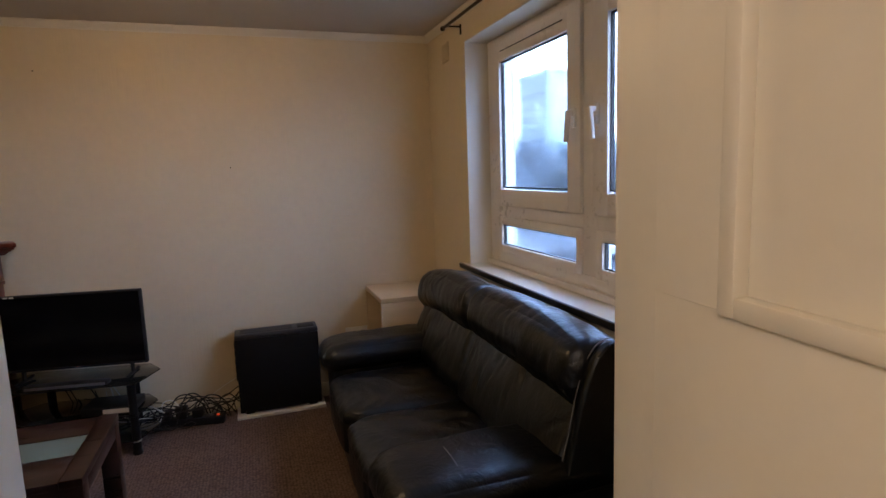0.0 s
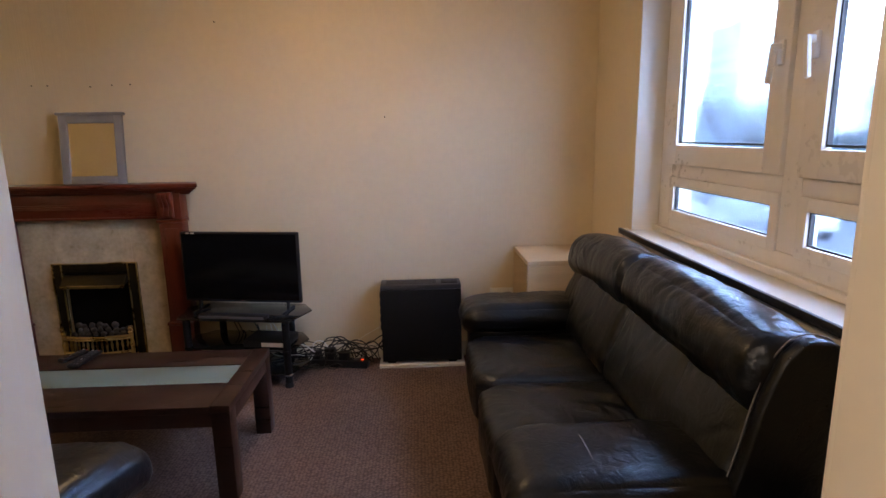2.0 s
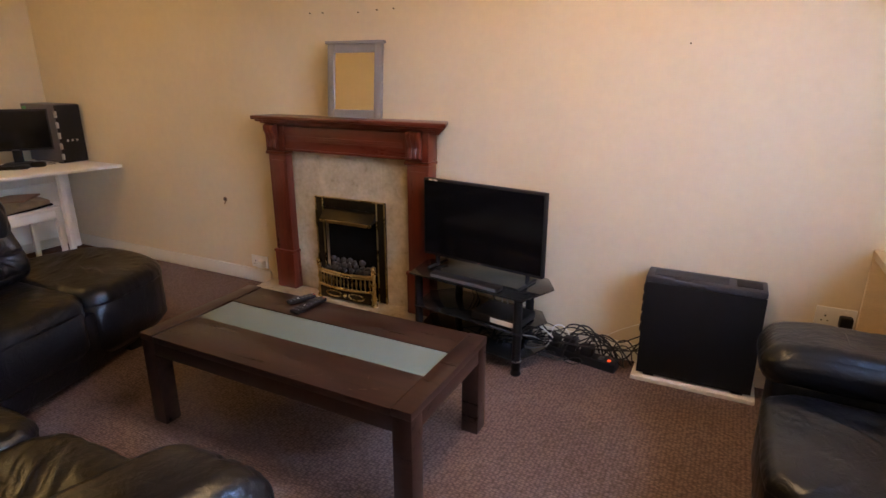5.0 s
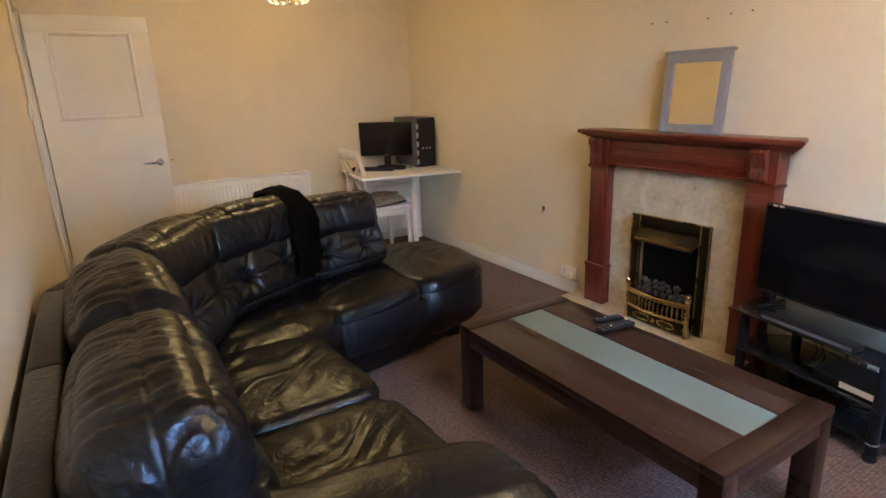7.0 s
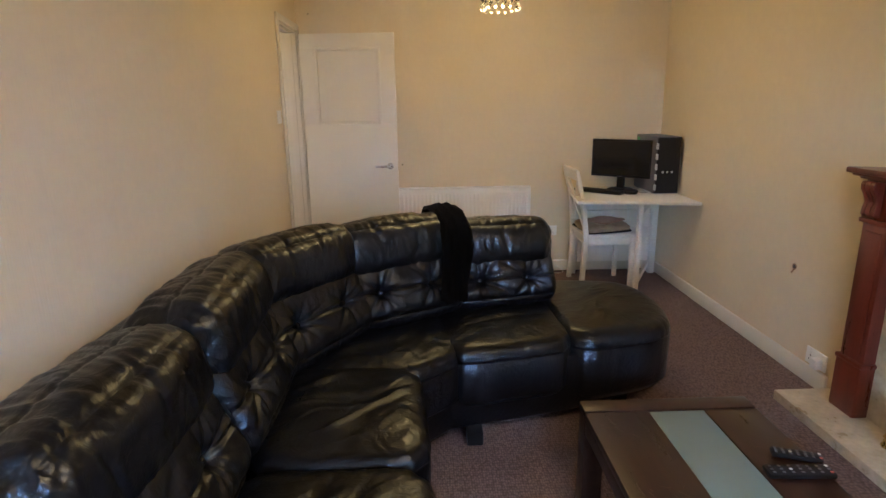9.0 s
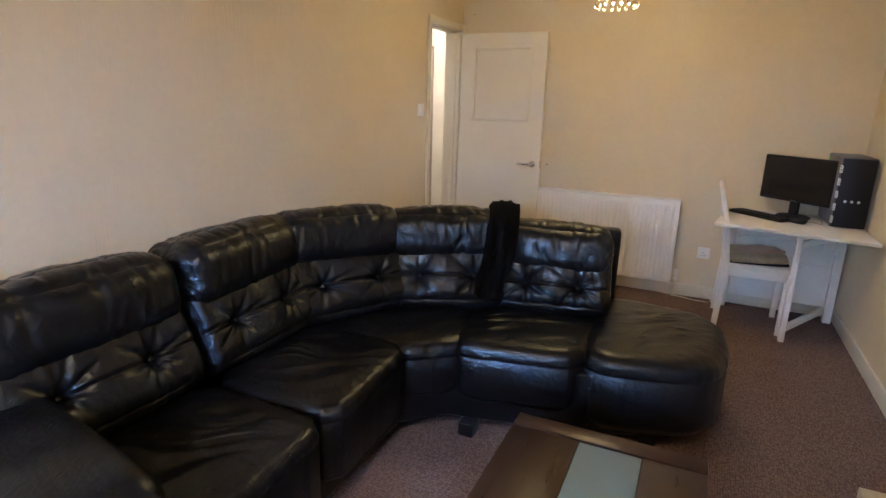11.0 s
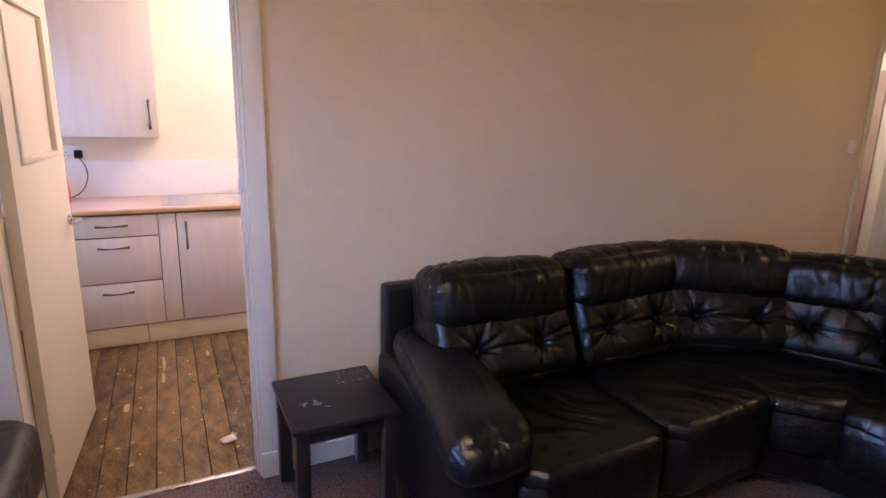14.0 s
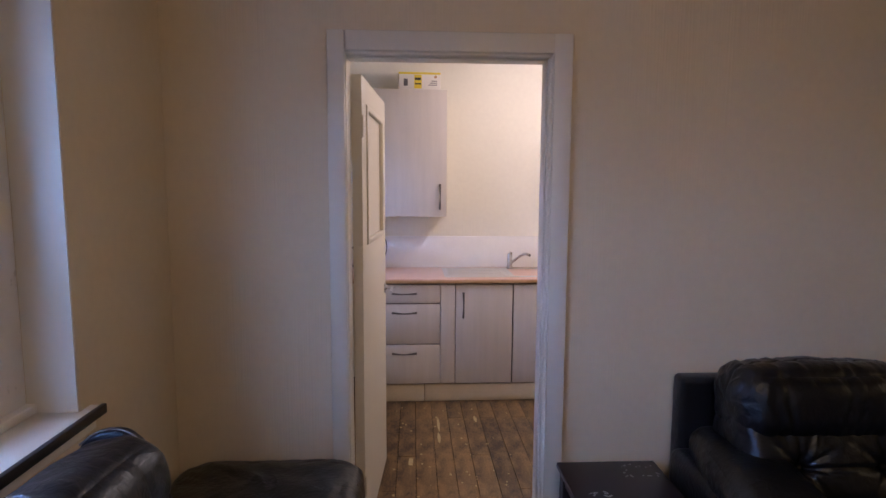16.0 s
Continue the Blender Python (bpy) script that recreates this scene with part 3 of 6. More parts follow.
def corner_sofa():
    s = thing("corner_sofa", (-2.0, 0.55, 0), "large black leather corner sofa with buttoned backs and chaise end", "sofa")
    # wooden carcass covered in hide
    own = bm_extrude([(-0.93, 0.06), (-0.93, 0.925), (-2.30, 0.905), (-2.455, 1.07), (-2.585, 1.62), (-2.715, 1.95), (-2.80, 2.02), (-3.22, 2.02), (-3.33, 1.94), (-3.42, 1.55), (-3.28, 0.95), (-2.95, 0.38), (-2.42, 0.06)], 0.055, 0.33, "z", 0.012)
    part("base", own, LEATHER, s)
    for fx, fy in ((-2.46, 1.17), (-2.76, 1.90), (-3.16, 1.90), (-1.0, 0.86), (-1.0, 0.12), (-2.3, 0.84)):
        part("foot", bm_box(fx - 0.045, fy - 0.035, 0.0, fx + 0.045, fy + 0.035, 0.062, 0.006), BLACKP, s, "square black foot")
    # outer back shell, following the bend
    line = [(-0.955, 0.055), (-1.69, 0.055), (-2.36, 0.06), (-2.99, 0.40), (-3.32, 0.99), (-3.44, 1.61)]
    for p, q in zip(line, line[1:]):
        m, w = line_frame(p, q)
        part("back_shell", merge(None, bm_box(-w / 2 - 0.008, -0.035, 0.08, w / 2 + 0.008, 0.055, 0.80, 0.022, 3), m), LEATHER, s)
    tops = [(-1.030, 0.165), (-1.690, 0.175), (-2.335, 0.165), (-2.880, 0.490), (-3.180, 1.035), (-3.295, 1.600)]
    heights = (0.895, 0.905, 0.910, 0.893, 0.842)
    for k, (p, q) in enumerate(zip(tops, tops[1:])):
        back_unit(s, p, q, heights[k], k + 1)
    # seats
    part("seat_cushion", seat_pad(((-1.075, 0.42), (-1.075, 1.0), (-1.705, 0.985), (-1.705, 0.42)), 0.13, 0.434, 0.048, 0.010, 0.010, 2, 2), LEATHER, s, "", 180)
    part("seat_cushion", seat_pad(((-1.712, 0.42), (-1.712, 0.985), (-2.33, 0.945), (-2.36, 0.42)), 0.13, 0.434, 0.048, 0.010, 0.011, 3, 2), LEATHER, s, "", 180)
    part("seat_cushion", seat_pad(((-2.20, 0.42), (-2.30, 0.93), (-2.43, 1.085), (-2.62, 1.17), (-3.10, 1.02), (-2.80, 0.46)), 0.16, 0.428, 0.060, 0.012, 0.009, 4, 2), LEATHER, s, "", 180)
    part("seat_cushion", seat_pad(((-2.425, 1.060), (-2.548, 1.635), (-3.24, 1.60), (-3.14, 0.95)), 0.15, 0.434, 0.058, 0.008, 0.009, 5, 2), LEATHER, s, "", 180)
    part("chaise_cushion", seat_pad(((-2.545, 1.585), (-2.635, 1.99), (-2.73, 2.14), (-2.98, 2.195), (-3.24, 2.17), (-3.39, 2.05), (-3.44, 1.58), (-3.20, 1.54)), 0.09, 0.434, 0.070, 0.004, 0.008, 6, 3, 220, 0.22), LEATHER, s, "scuffed chaise end cushion", 180)
    # arm: panel and drooping pad
    part("arm_panel", bm_box(-1.08, 0.10, 0.06, -0.905, 0.935, 0.53, 0.035, 3), LEATHER, s)
    own = pillow(0.30, 0.88, 0.155, 0.070, 72, 0.018, 0.008, 9, (), 12, (), None, 0.0010)
    for v in own.verts:
        v.co.z -= 0.75 * max(0.0, v.co.y - 0.22) ** 2 - 0.03 * max(0, -v.co.y)
        v.co.x += 0.17 * v.co.y
    part("arm_pad", merge(None, own, pose(-1.040, 0.540, 0.540)), LEATHER, s, "", 180)


corner_sofa()


def two_seater():
    s = thing("two_seater_sofa", (0.6, 1.65, 0), "black leather two-seat sofa below the window", "sofa")
    part("base", bm_box(0.175, 0.735, 0.05, 0.96, 2.42, 0.30, 0.03, 3), LEATHER, s)
    for fx in (0.27, 0.9):
        for fy in (0.82, 2.34):
            part("foot", bm_box(fx - 0.04, fy - 0.04, 0.0, fx + 0.04, fy + 0.04, 0.055, 0.006), BLACKP, s, "square black foot")
    part("back_shell", bm_box(0.87, 0.72, 0.08, 0.952, 2.41, 0.85, 0.035, 3), LEATHER, s)
    for k, (y0, y1) in enumerate(((2.375, 1.62), (1.62, 0.735))):
        m, w = line_frame((0.895, y0), (0.895, y1))
        own = pillow(w + 0.002, 0.25, 0.40, 0.085, 64, 0.018, 0.006, 20 + k, (), 26, (), 0.045, 0.0024)
        part("back_cushion", merge(None, own, m @ pose(0, 0.088, 0.555, 24, 0, 0)), LEATHER, s, "", 180)
        own = pillow(w + 0.004, 0.25, 0.225, 0.100, 64, 0.010, 0.005, 24 + k, (), 16, (), 0.050, 0.0032)
        for v in own.verts:
            side = v.co.x * (1 if k == 0 else -1)
            v.co.z -= (0.28 if k == 0 else 0.10) * max(0.0, side) ** 2
        part("headrest", merge(None, own, m @ pose(0, 0.072, 0.798 + 0.008 * k, 12, 0, 0)), LEATHER, s, "", 180)
        own = cable("seam", [m @ Vector((w * (j / 6 - 0.5) * 0.93, 0.050, 0.915 + 0.008 * k - 0.25 * max(0, (j / 6 - 0.5) * w * (1 if k == 0 else -1)) ** 2)) for j in range(7)], 0.0022, STITCH, s, "pale stitching along the headrest")
    side = [(0.66, 0.30), (0.655, 0.45), (0.700, 0.63), (0.730, 0.76), (0.768, 0.860), (0.82, 0.908), (0.885, 0.905), (0.932, 0.872), (0.95, 0.79), (0.95, 0.10), (0.67, 0.10)]
    panel = part("side_panel", bm_extrude(chaikin(side, 2, 0.2), 0.708, 0.748, "y", 0.010), LEATHER, s, "", 60)
    cable("piping", [(x - 0.003, 0.744, z) for x, z in side[1:8]], 0.0022, STITCH, panel, "pale stitched piping")
    for k, (y0, y1) in enumerate(((1.615, 2.16), (1.06, 1.61))):
        part("seat_cushion", seat_pad(((0.130, y0), (0.80, y0), (0.80, y1), (0.130, y1)), 0.20, 0.425, 0.05, 0.014, 0.009, 12 + k, 2), LEATHER, s, "", 180)
    for k, yc in enumerate((2.295, 0.890)):
        part("arm_panel", bm_box(0.165, yc - 0.12, 0.06, 0.93, yc + 0.12, 0.46, 0.04, 3), LEATHER, s)
        own = pillow(0.78, 0.31 + 0.05 * k, 0.140, 0.066, 56, 0.010, 0.007, 30 + k, (), 12, (), None, 0.0020)
        for v in own.verts:
            v.co.z -= 0.5 * max(0.0, -v.co.x - 0.22) ** 2
        part("arm_pad", merge(None, own, pose(0.510, yc, 0.492 - 0.012 * k)), LEATHER, s, "", 180)
        cable("seam", [(0.36, yc - 0.14 + 0.28 * j / 6, 0.570 - 0.012 * k - 0.05 * abs(j / 3 - 1) ** 3) for j in range(7)], 0.002, STITCH, s, "pale stitching across the arm")


STITCH = material("grey_stitching", (0.16, 0.16, 0.17), 0.7, bump=0.0)
two_seater()


def footstool():
    s = thing("footstool", (0.62, 0.36, 0), "black leather footstool beside the kitchen door", "footstool")
    part("base", bm_box(0.33, 0.07, 0.05, 0.94, 0.66, 0.32, 0.03, 3), LEATHER, s)
    part("cushion", seat_pad(((0.265, 0.032), (0.96, 0.032), (0.96, 0.70), (0.265, 0.70)), 0.26, 0.488, 0.06, 0.02, 0.01, 50, 2), LEATHER, s, "", 180)
    for fx in (0.38, 0.89):
        for fy in (0.12, 0.61):
            part("foot", bm_box(fx - 0.035, fy - 0.035, 0.0, fx + 0.035, fy + 0.035, 0.055, 0.006), BLACKP, s, "square black foot")


footstool()


def scarf():
    """A knitted throw hung over the back between two headrests."""
    own = bmesh.new()
    rows = []
    prof = [(-0.115, 0.62), (-0.110, 0.70), (-0.105, 0.83), (-0.06, 0.915), (0.04, 0.940), (0.15, 0.928), (0.262, 0.86), (0.297, 0.77), (0.300, 0.70), (0.318, 0.65), (0.340, 0.60), (0.362, 0.55), (0.380, 0.51)]
    m, w = line_frame((-3.135, 0.93), (-3.205, 1.15))
    for i, (dy, z) in enumerate(prof):
        rows.append([])
        for j in range(11):
            u = (j / 10 - 0.5) * (0.160 - 0.003 * abs(i - 5)) + 0.010 * math.sin(i * 0.7) + 0.006 * max(0, i - 3) - 0.015
            rows[-1].append(own.verts.new(m @ Vector((u, dy + 0.012 * math.sin(j * 1.7 + i), z + 0.006 * math.cos(j * 2.1) - 0.022 * (abs(j - 5) / 5) ** 3 * (1 if 2 < i < 7 else 0) + 0.03 * (abs(j - 5) / 5) ** 2 * (1 if i > 10 else 0)))))
    for a, b in zip(rows, rows[1:]):
        for j in range(10):
            own.faces.new((a[j], a[j + 1], b[j + 1], b[j]))
    geom = bmesh.ops.solidify(own, geom=own.faces[:], thickness=0.014)
    ob = part("knitted_scarf", own, WOOL, None, "black knitted scarf draped over the sofa back", 180)
    tagged(ob, category="scarf")


scarf()


# ---- tables ----
def coffee_table():
    s = thing("coffee_table", (-1.435, 1.805, 0), "dark wood coffee table with a frosted glass inlay", "coffee table")
    x0, x1, y0, y1, z = -2.06, -0.811, 1.507, 2.10, 0.404
    gy0, gy1, ew = 1.727, 1.916, 0.075
    part("tabletop", bm_box(x0 + ew + 0.002, y0, z - 0.028, x1 - ew - 0.002, gy0 - 0.001, z, 0.003), DARKWOOD, s)
    part("tabletop", bm_box(x0 + ew + 0.002, gy1 + 0.001, z - 0.028, x1 - ew - 0.002, y1, z, 0.003), DARKWOOD, s)
    for xa in (x0, x1 - ew):
        part("end_board", bm_box(xa, y0, z - 0.028, xa + ew, y1, z + 0.003, 0.004), DARKWOOD, s, "end board with worn edges")
    part("glass_inlay", bm_box(x0 + ew + 0.003, gy0, z - 0.010, x1 - ew - 0.003, gy1, z - 0.003, 0.001), FROST, s, "frosted pale green glass strip")
    part("glass_bed", bm_box(x0 + ew + 0.002, gy0 - 0.004, z - 0.026, x1 - ew - 0.002, gy1 + 0.004, z - 0.012), DARKWOOD, s)
    for ya in (y0 + 0.004, y1 - 0.026):
        part("apron", bm_box(x0 + 0.07, ya, z - 0.085, x1 - 0.07, ya + 0.022, z - 0.029, 0.002), DARKWOOD, s)
    for xa in (x0 + 0.004, x1 - 0.026):
        part("apron", bm_box(xa, y0 + 0.07, z - 0.085, xa + 0.022, y1 - 0.07, z - 0.029, 0.002), DARKWOOD, s)
    for xa in (x0 + 0.002, x1 - 0.074):
        for ya in (y0 + 0.002, y1 - 0.074):
            part("leg", bm_box(xa, ya, 0.0, xa + 0.072, ya + 0.072, z - 0.029, 0.004), DARKWOOD, s)


coffee_table()


def table_scuffs():
    """Faint dull rubs along the coffee table's boards."""
    r2, own = random.Random(14), bmesh.new()
    for _ in range(46):
        px, py = r2.uniform(-1.95, -0.92), r2.choice((r2.uniform(1.53, 1.71), r2.uniform(1.54, 1.68), r2.uniform(1.93, 2.07)))
        l, w = r2.uniform(0.006, 0.045), r2.uniform(0.0008, 0.003)
        merge(own, bm_box(-l / 2, -w / 2, 0, l / 2, w / 2, 0.0004), pose(px, py, 0.4041, 0, 0, r2.gauss(20, 35)))
    ob = part("table_scuffs", own, RUB, bpy.data.objects["coffee_table"], "faint pale rubs and scratches")
    tagged(ob, kind="stuff")


RUB = material("dull_rubbed_wood", (0.075, 0.052, 0.042), 0.6, var=0.3, bump=0.0)
table_scuffs()


def side_table():
    s = thing("side_table", (-0.69, 0.23, 0), "small black-brown side table with white scuffs", "side table")
    x0, x1, y0, y1, z = -0.885, -0.488, 0.022, 0.440, 0.430
    part("tabletop", bm_box(x0, y0, z - 0.022, x1, y1, z, 0.004), BLACKWOOD, s, "scuffed tabletop")
    for ya in (y0 + 0.02, y1 - 0.045):
        part("apron", bm_box(x0 + 0.05, ya, z - 0.075, x1 - 0.05, ya + 0.018, z - 0.023, 0.002), BLACKWOOD, s)
    for xa in (x0 + 0.02, x1 - 0.040):
        part("apron", bm_box(xa, y0 + 0.05, z - 0.075, xa + 0.018, y1 - 0.05, z - 0.023, 0.002), BLACKWOOD, s)
    for xa in (x0 + 0.012, x1 - 0.060):
        for ya in (y0 + 0.012, y1 - 0.060):
            part("leg", bm_box(xa, ya, 0.0, xa + 0.048, ya + 0.048, z - 0.023, 0.003), BLACKWOOD, s)
    rnd = random.Random(5)
    for cx, cy, n, spread in ((-0.79, 0.10, 16, 0.07), (-0.60, 0.28, 10, 0.045)):
        own = bmesh.new()
        for _ in range(n):
            a, l = rnd.uniform(0, 3.1), rnd.uniform(0.008, 0.035)
            px, py = cx + rnd.uniform(-spread, spread), cy + rnd.uniform(-spread, spread) * 0.7
            l *= 0.6
            merge(own, bm_box(-l / 2, -0.002, 0, l / 2, 0.001 + rnd.random() * 0.005, 0.0006), pose(px, py, z + 0.0002, 0, 0, math.degrees(a)))
        tagged(part("scuff_marks", own, CHALK, s, "white chalky scuff marks"), kind="stuff")


CHALK = material("white_scuffs", (0.42, 0.42, 0.42), 0.9, var=0.3, bump=0.0)
BLACKWOOD = material("black_brown_wood", (0.014, 0.010, 0.012), 0.32, var=0.3, scale=4, fine=70, stretch=(8, 1, 8), bump=0.05)
side_table()


# ---- fireplace ----
def fireplace():
    s = thing("fireplace_surround", (-1.99, 2.88, 0), "mahogany fireplace surround with cream marble back and hearth", "fireplace")
    back = Y1 - 0.002
    part("hearth", bm_box(-2.735, 2.672, 0.0, -1.475, back, 0.048, 0.004), MARBLE, s, "pale marble hearth slab")
    for b in ((-2.47, 0.049, -2.263, 0.965), (-1.813, 0.049, -1.60, 0.965), (-2.262, 0.640, -1.814, 0.965)):
        part("marble_panel", bm_box(b[0], 2.918, b[1], b[2], back, b[3]), MARBLE, s, "mottled cream marble back panel")
    for x0, x1 in ((-2.598, -2.462), (-1.612, -1.476)):
        xm = (x0 + x1) / 2
        p = part("pilaster", bm_box(x0, 2.862, 0.30, x1, back, 0.93, 0.004), MAHOGANY, s)
        part("panel", bm_box(x0 + 0.022, 2.858, 0.34, x1 - 0.022, 2.864, 0.88, 0.002), MAHOGANY, p)
        part("plinth_block", bm_box(x0 - 0.006, 2.850, 0.049, x1 + 0.006, back, 0.285, 0.004), MAHOGANY, s)
        part("plinth_moulding", bm_box(x0 - 0.012, 2.844, 0.284, x1 + 0.012, back, 0.306, 0.007), MAHOGANY_H, s)
        part("capital_moulding", bm_box(x0 - 0.010, 2.846, 0.915, x1 + 0.010, back, 0.935, 0.006), MAHOGANY_H, s)
        part("capital_block", bm_box(x0 - 0.004, 2.852, 0.936, x1 + 0.004, back, 1.098, 0.003), MAHOGANY, s)
        prof = [(2.846, 0.95), (2.828, 0.945), (2.815, 0.958), (2.818, 0.985), (2.825, 1.01), (2.814, 1.04), (2.800, 1.062), (2.798, 1.085), (2.806, 1.097), (2.846, 1.097)]
        for dx, wide in ((-0.026, 0.022), (0.0, 0.026), (0.026, 0.022)):
            part("corbel", bm_extrude(prof, xm + dx - wide / 2, xm + dx + wide / 2, "x", 0.004), MAHOGANY, s, "carved scroll corbel", 60)
    part("frieze", bm_box(-2.464, 2.862, 0.945, -1.610, back, 1.098, 0.003), MAHOGANY_H, s)
    part("frieze_bead", bm_box(-2.462, 2.856, 0.940, -1.612, 2.864, 0.954, 0.003), MAHOGANY_H, s)
    for z in (1.000, 1.012, 1.024):
        part("frieze_reed", bm_box(-2.44, 2.858, z, -1.635, 2.864, z + 0.006, 0.002), MAHOGANY_H, s)
    def shelf(u, z0, z1, bevel):
        """One layer of the shelf: its ends draw in towards the wall."""
        return bm_extrude([(-2.650 + u, 2.787 + u), (-1.340 - u, 2.787 + u), (-1.405 - u * 0.6, back), (-2.585 + u * 0.6, back)], z0, z1, "z", bevel)

    for u, z0, z1 in ((0.075, 1.080, 1.092), (0.060, 1.090, 1.102), (0.038, 1.101, 1.113), (0.018, 1.112, 1.124)):
        part("bed_moulding", shelf(u, z0, z1, 0.004), MAHOGANY_H, s)
    part("mantel_shelf", shelf(0.0, 1.124, 1.148, 0.006), MAHOGANY_H, s, "mantel shelf with rounded edge")

    f = thing("electric_fire", (-2.04, 2.90, 0.05), "brass and black inset fire with pretend coals", "fire")
    x0, x1, z0, z1, y = -2.286, -1.790, 0.050, 0.673, 2.900
    own = bm_box(x0, y, z0, x0 + 0.055, y + 0.017, z1, 0.003)
    bm_box(x1 - 0.055, y, z0, x1, y + 0.017, z1, 0.003, bm=own)
    bm_box(x0 + 0.054, y + 0.0005, z1 - 0.06, x1 - 0.054, y + 0.0165, z1, 0.003, bm=own)
    part("outer_frame", own, BRONZE, f, "dark bronze outer frame")
    for a, b in ((x0 - 0.004, x0 + 0.004), (x1 - 0.004, x1 + 0.004), (x0 + 0.050, x0 + 0.057), (x1 - 0.057, x1 - 0.050)):
        part("brass_strip", bm_box(a, y - 0.006, z0, b, y + 0.002, z1, 0.002), BRASS, f, "polished brass edge strip")
    part("brass_strip", bm_box(x0, y - 0.006, z1 - 0.004, x1, y + 0.002, z1 + 0.004, 0.002), BRASS, f, "polished brass edge strip")
    # the firebox goes back into the chimney breast's panel
    own = bm_box(x0 + 0.06, y + 0.010, z0, x1 - 0.06, y + 0.046, z0 + 0.01)
    bm_box(x0 + 0.055, y + 0.040, z0, x1 - 0.055, y + 0.046, z1 - 0.06, bm=own)
    part("firebox", own, SOOT, f, "matt black firebox")
    own = bm_extrude([(y + 0.02, 0.613), (y - 0.008, 0.600), (y - 0.052, 0.548), (y - 0.052, 0.540), (y + 0.02, 0.560)], x0 + 0.062, x1 - 0.062, "x", 0.002)
    part("hood", own, BRONZE, f, "dark canopy hood")
    part("hood_lip", bm_box(x0 + 0.062, y - 0.058, 0.530, x1 - 0.062, y - 0.048, 0.548, 0.003), BRASS, f, "bright brass hood lip")
    # fret: two posts, curved rails, spindles, ash tray
    for px in (x0 + 0.048, x1 - 0.048):
        prof = [(0.020, 0.050), (0.024, 0.058), (0.018, 0.070), (0.014, 0.085), (0.020, 0.095), (0.013, 0.110), (0.011, 0.17), (0.016, 0.18), (0.016, 0.19), (0.010, 0.20), (0.012, 0.25), (0.018, 0.26), (0.012, 0.268), (0.017, 0.282), (0.013, 0.296), (0.004, 0.302)]
        part("post", bm_lathe(prof, 14, None, pose(px, y - 0.065, 0)), BRASS, f, "turned brass post", 50)
    n = 14

    def bow(u):
        return y - 0.070 - 0.035 * (1 - (2 * u - 1) ** 2)

    for z, r in ((0.238, 0.009), (0.222, 0.005), (0.140, 0.008)):
        cable("rail", [(x0 + 0.05 + (x1 - x0 - 0.1) * k / 8, bow(k / 8), z) for k in range(9)], r, BRASS, f, "bowed brass rail")
    for k in range(n):
        u = (k + 0.7) / (n + 0.4)
        px = x0 + 0.05 + (x1 - x0 - 0.1) * u
        part("spindle", bm_lathe(((0.004, 0.145), (0.0035, 0.16), (0.007, 0.18), (0.0075, 0.195), (0.0035, 0.212), (0.004, 0.22)), 8, None, pose(px, bow(u), 0)), BRASS, f, "", 60)
    part("ash_pan", bm_box(x0 + 0.06, y - 0.082, 0.058, x1 - 0.06, y - 0.05, 0.130, 0.006), BRONZE, f, "dark ash pan cover")
    for cx in (-2.12, -1.955):
        own = bmesh.new()
        for k in range(20):
            a, b = 2 * math.pi * k / 20, 2 * math.pi * (k + 1) / 20
            bm_tube((cx + 0.055 * math.cos(a), y - 0.085, 0.094 + 0.018 * math.sin(a)), (cx + 0.055 * math.cos(b), y - 0.085, 0.094 + 0.018 * math.sin(b)), 0.005, None, 6, own)
        part("ornament", own, BRASS, f, "oval brass ornament", 60)
    part("knob", bm_lathe(((0.012, 0), (0.014, 0.006), (0.006, 0.016)), 12, None, pose(-2.038, y - 0.083, 0.094, 90, 0, 0)), BRASS, f, "brass knob")
    part("grate", bm_box(x0 + 0.07, y - 0.062, 0.215, x1 - 0.07, y + 0.03, 0.228, 0.003), SOOT, f, "black coal grate")
    rnd = random.Random(11)
    stone = bmesh.new()
    bmesh.ops.create_icosphere(stone, subdivisions=2, radius=1)
    for v in stone.verts:
        v.co *= 1 + 0.28 * noise.noise(v.co * 1.7)
    first = local("coal", stone, COAL, f, "rounded grey coal", 180)
    me = first.data
    for k in range(22):
        ob = first if k == 0 else new("coal", me)
        if k:
            ob.parent = f
        row, col = k // 8, k % 8
        sx = rnd.uniform(0.017, 0.024)
        ob.matrix_basis = pose((col - 3.5 + 0.5 * (row % 2)) * 0.043 + rnd.uniform(-0.008, 0.008), -0.040 + 0.026 * row + rnd.uniform(-0.004, 0.004), 0.190 + 0.020 * row * rnd.uniform(0.7, 1.1), rnd.uniform(0, 360), rnd.uniform(0, 360), rnd.uniform(0, 360)) @ Matrix.Diagonal((sx, sx * 0.85, sx * 0.8, 1))


fireplace()


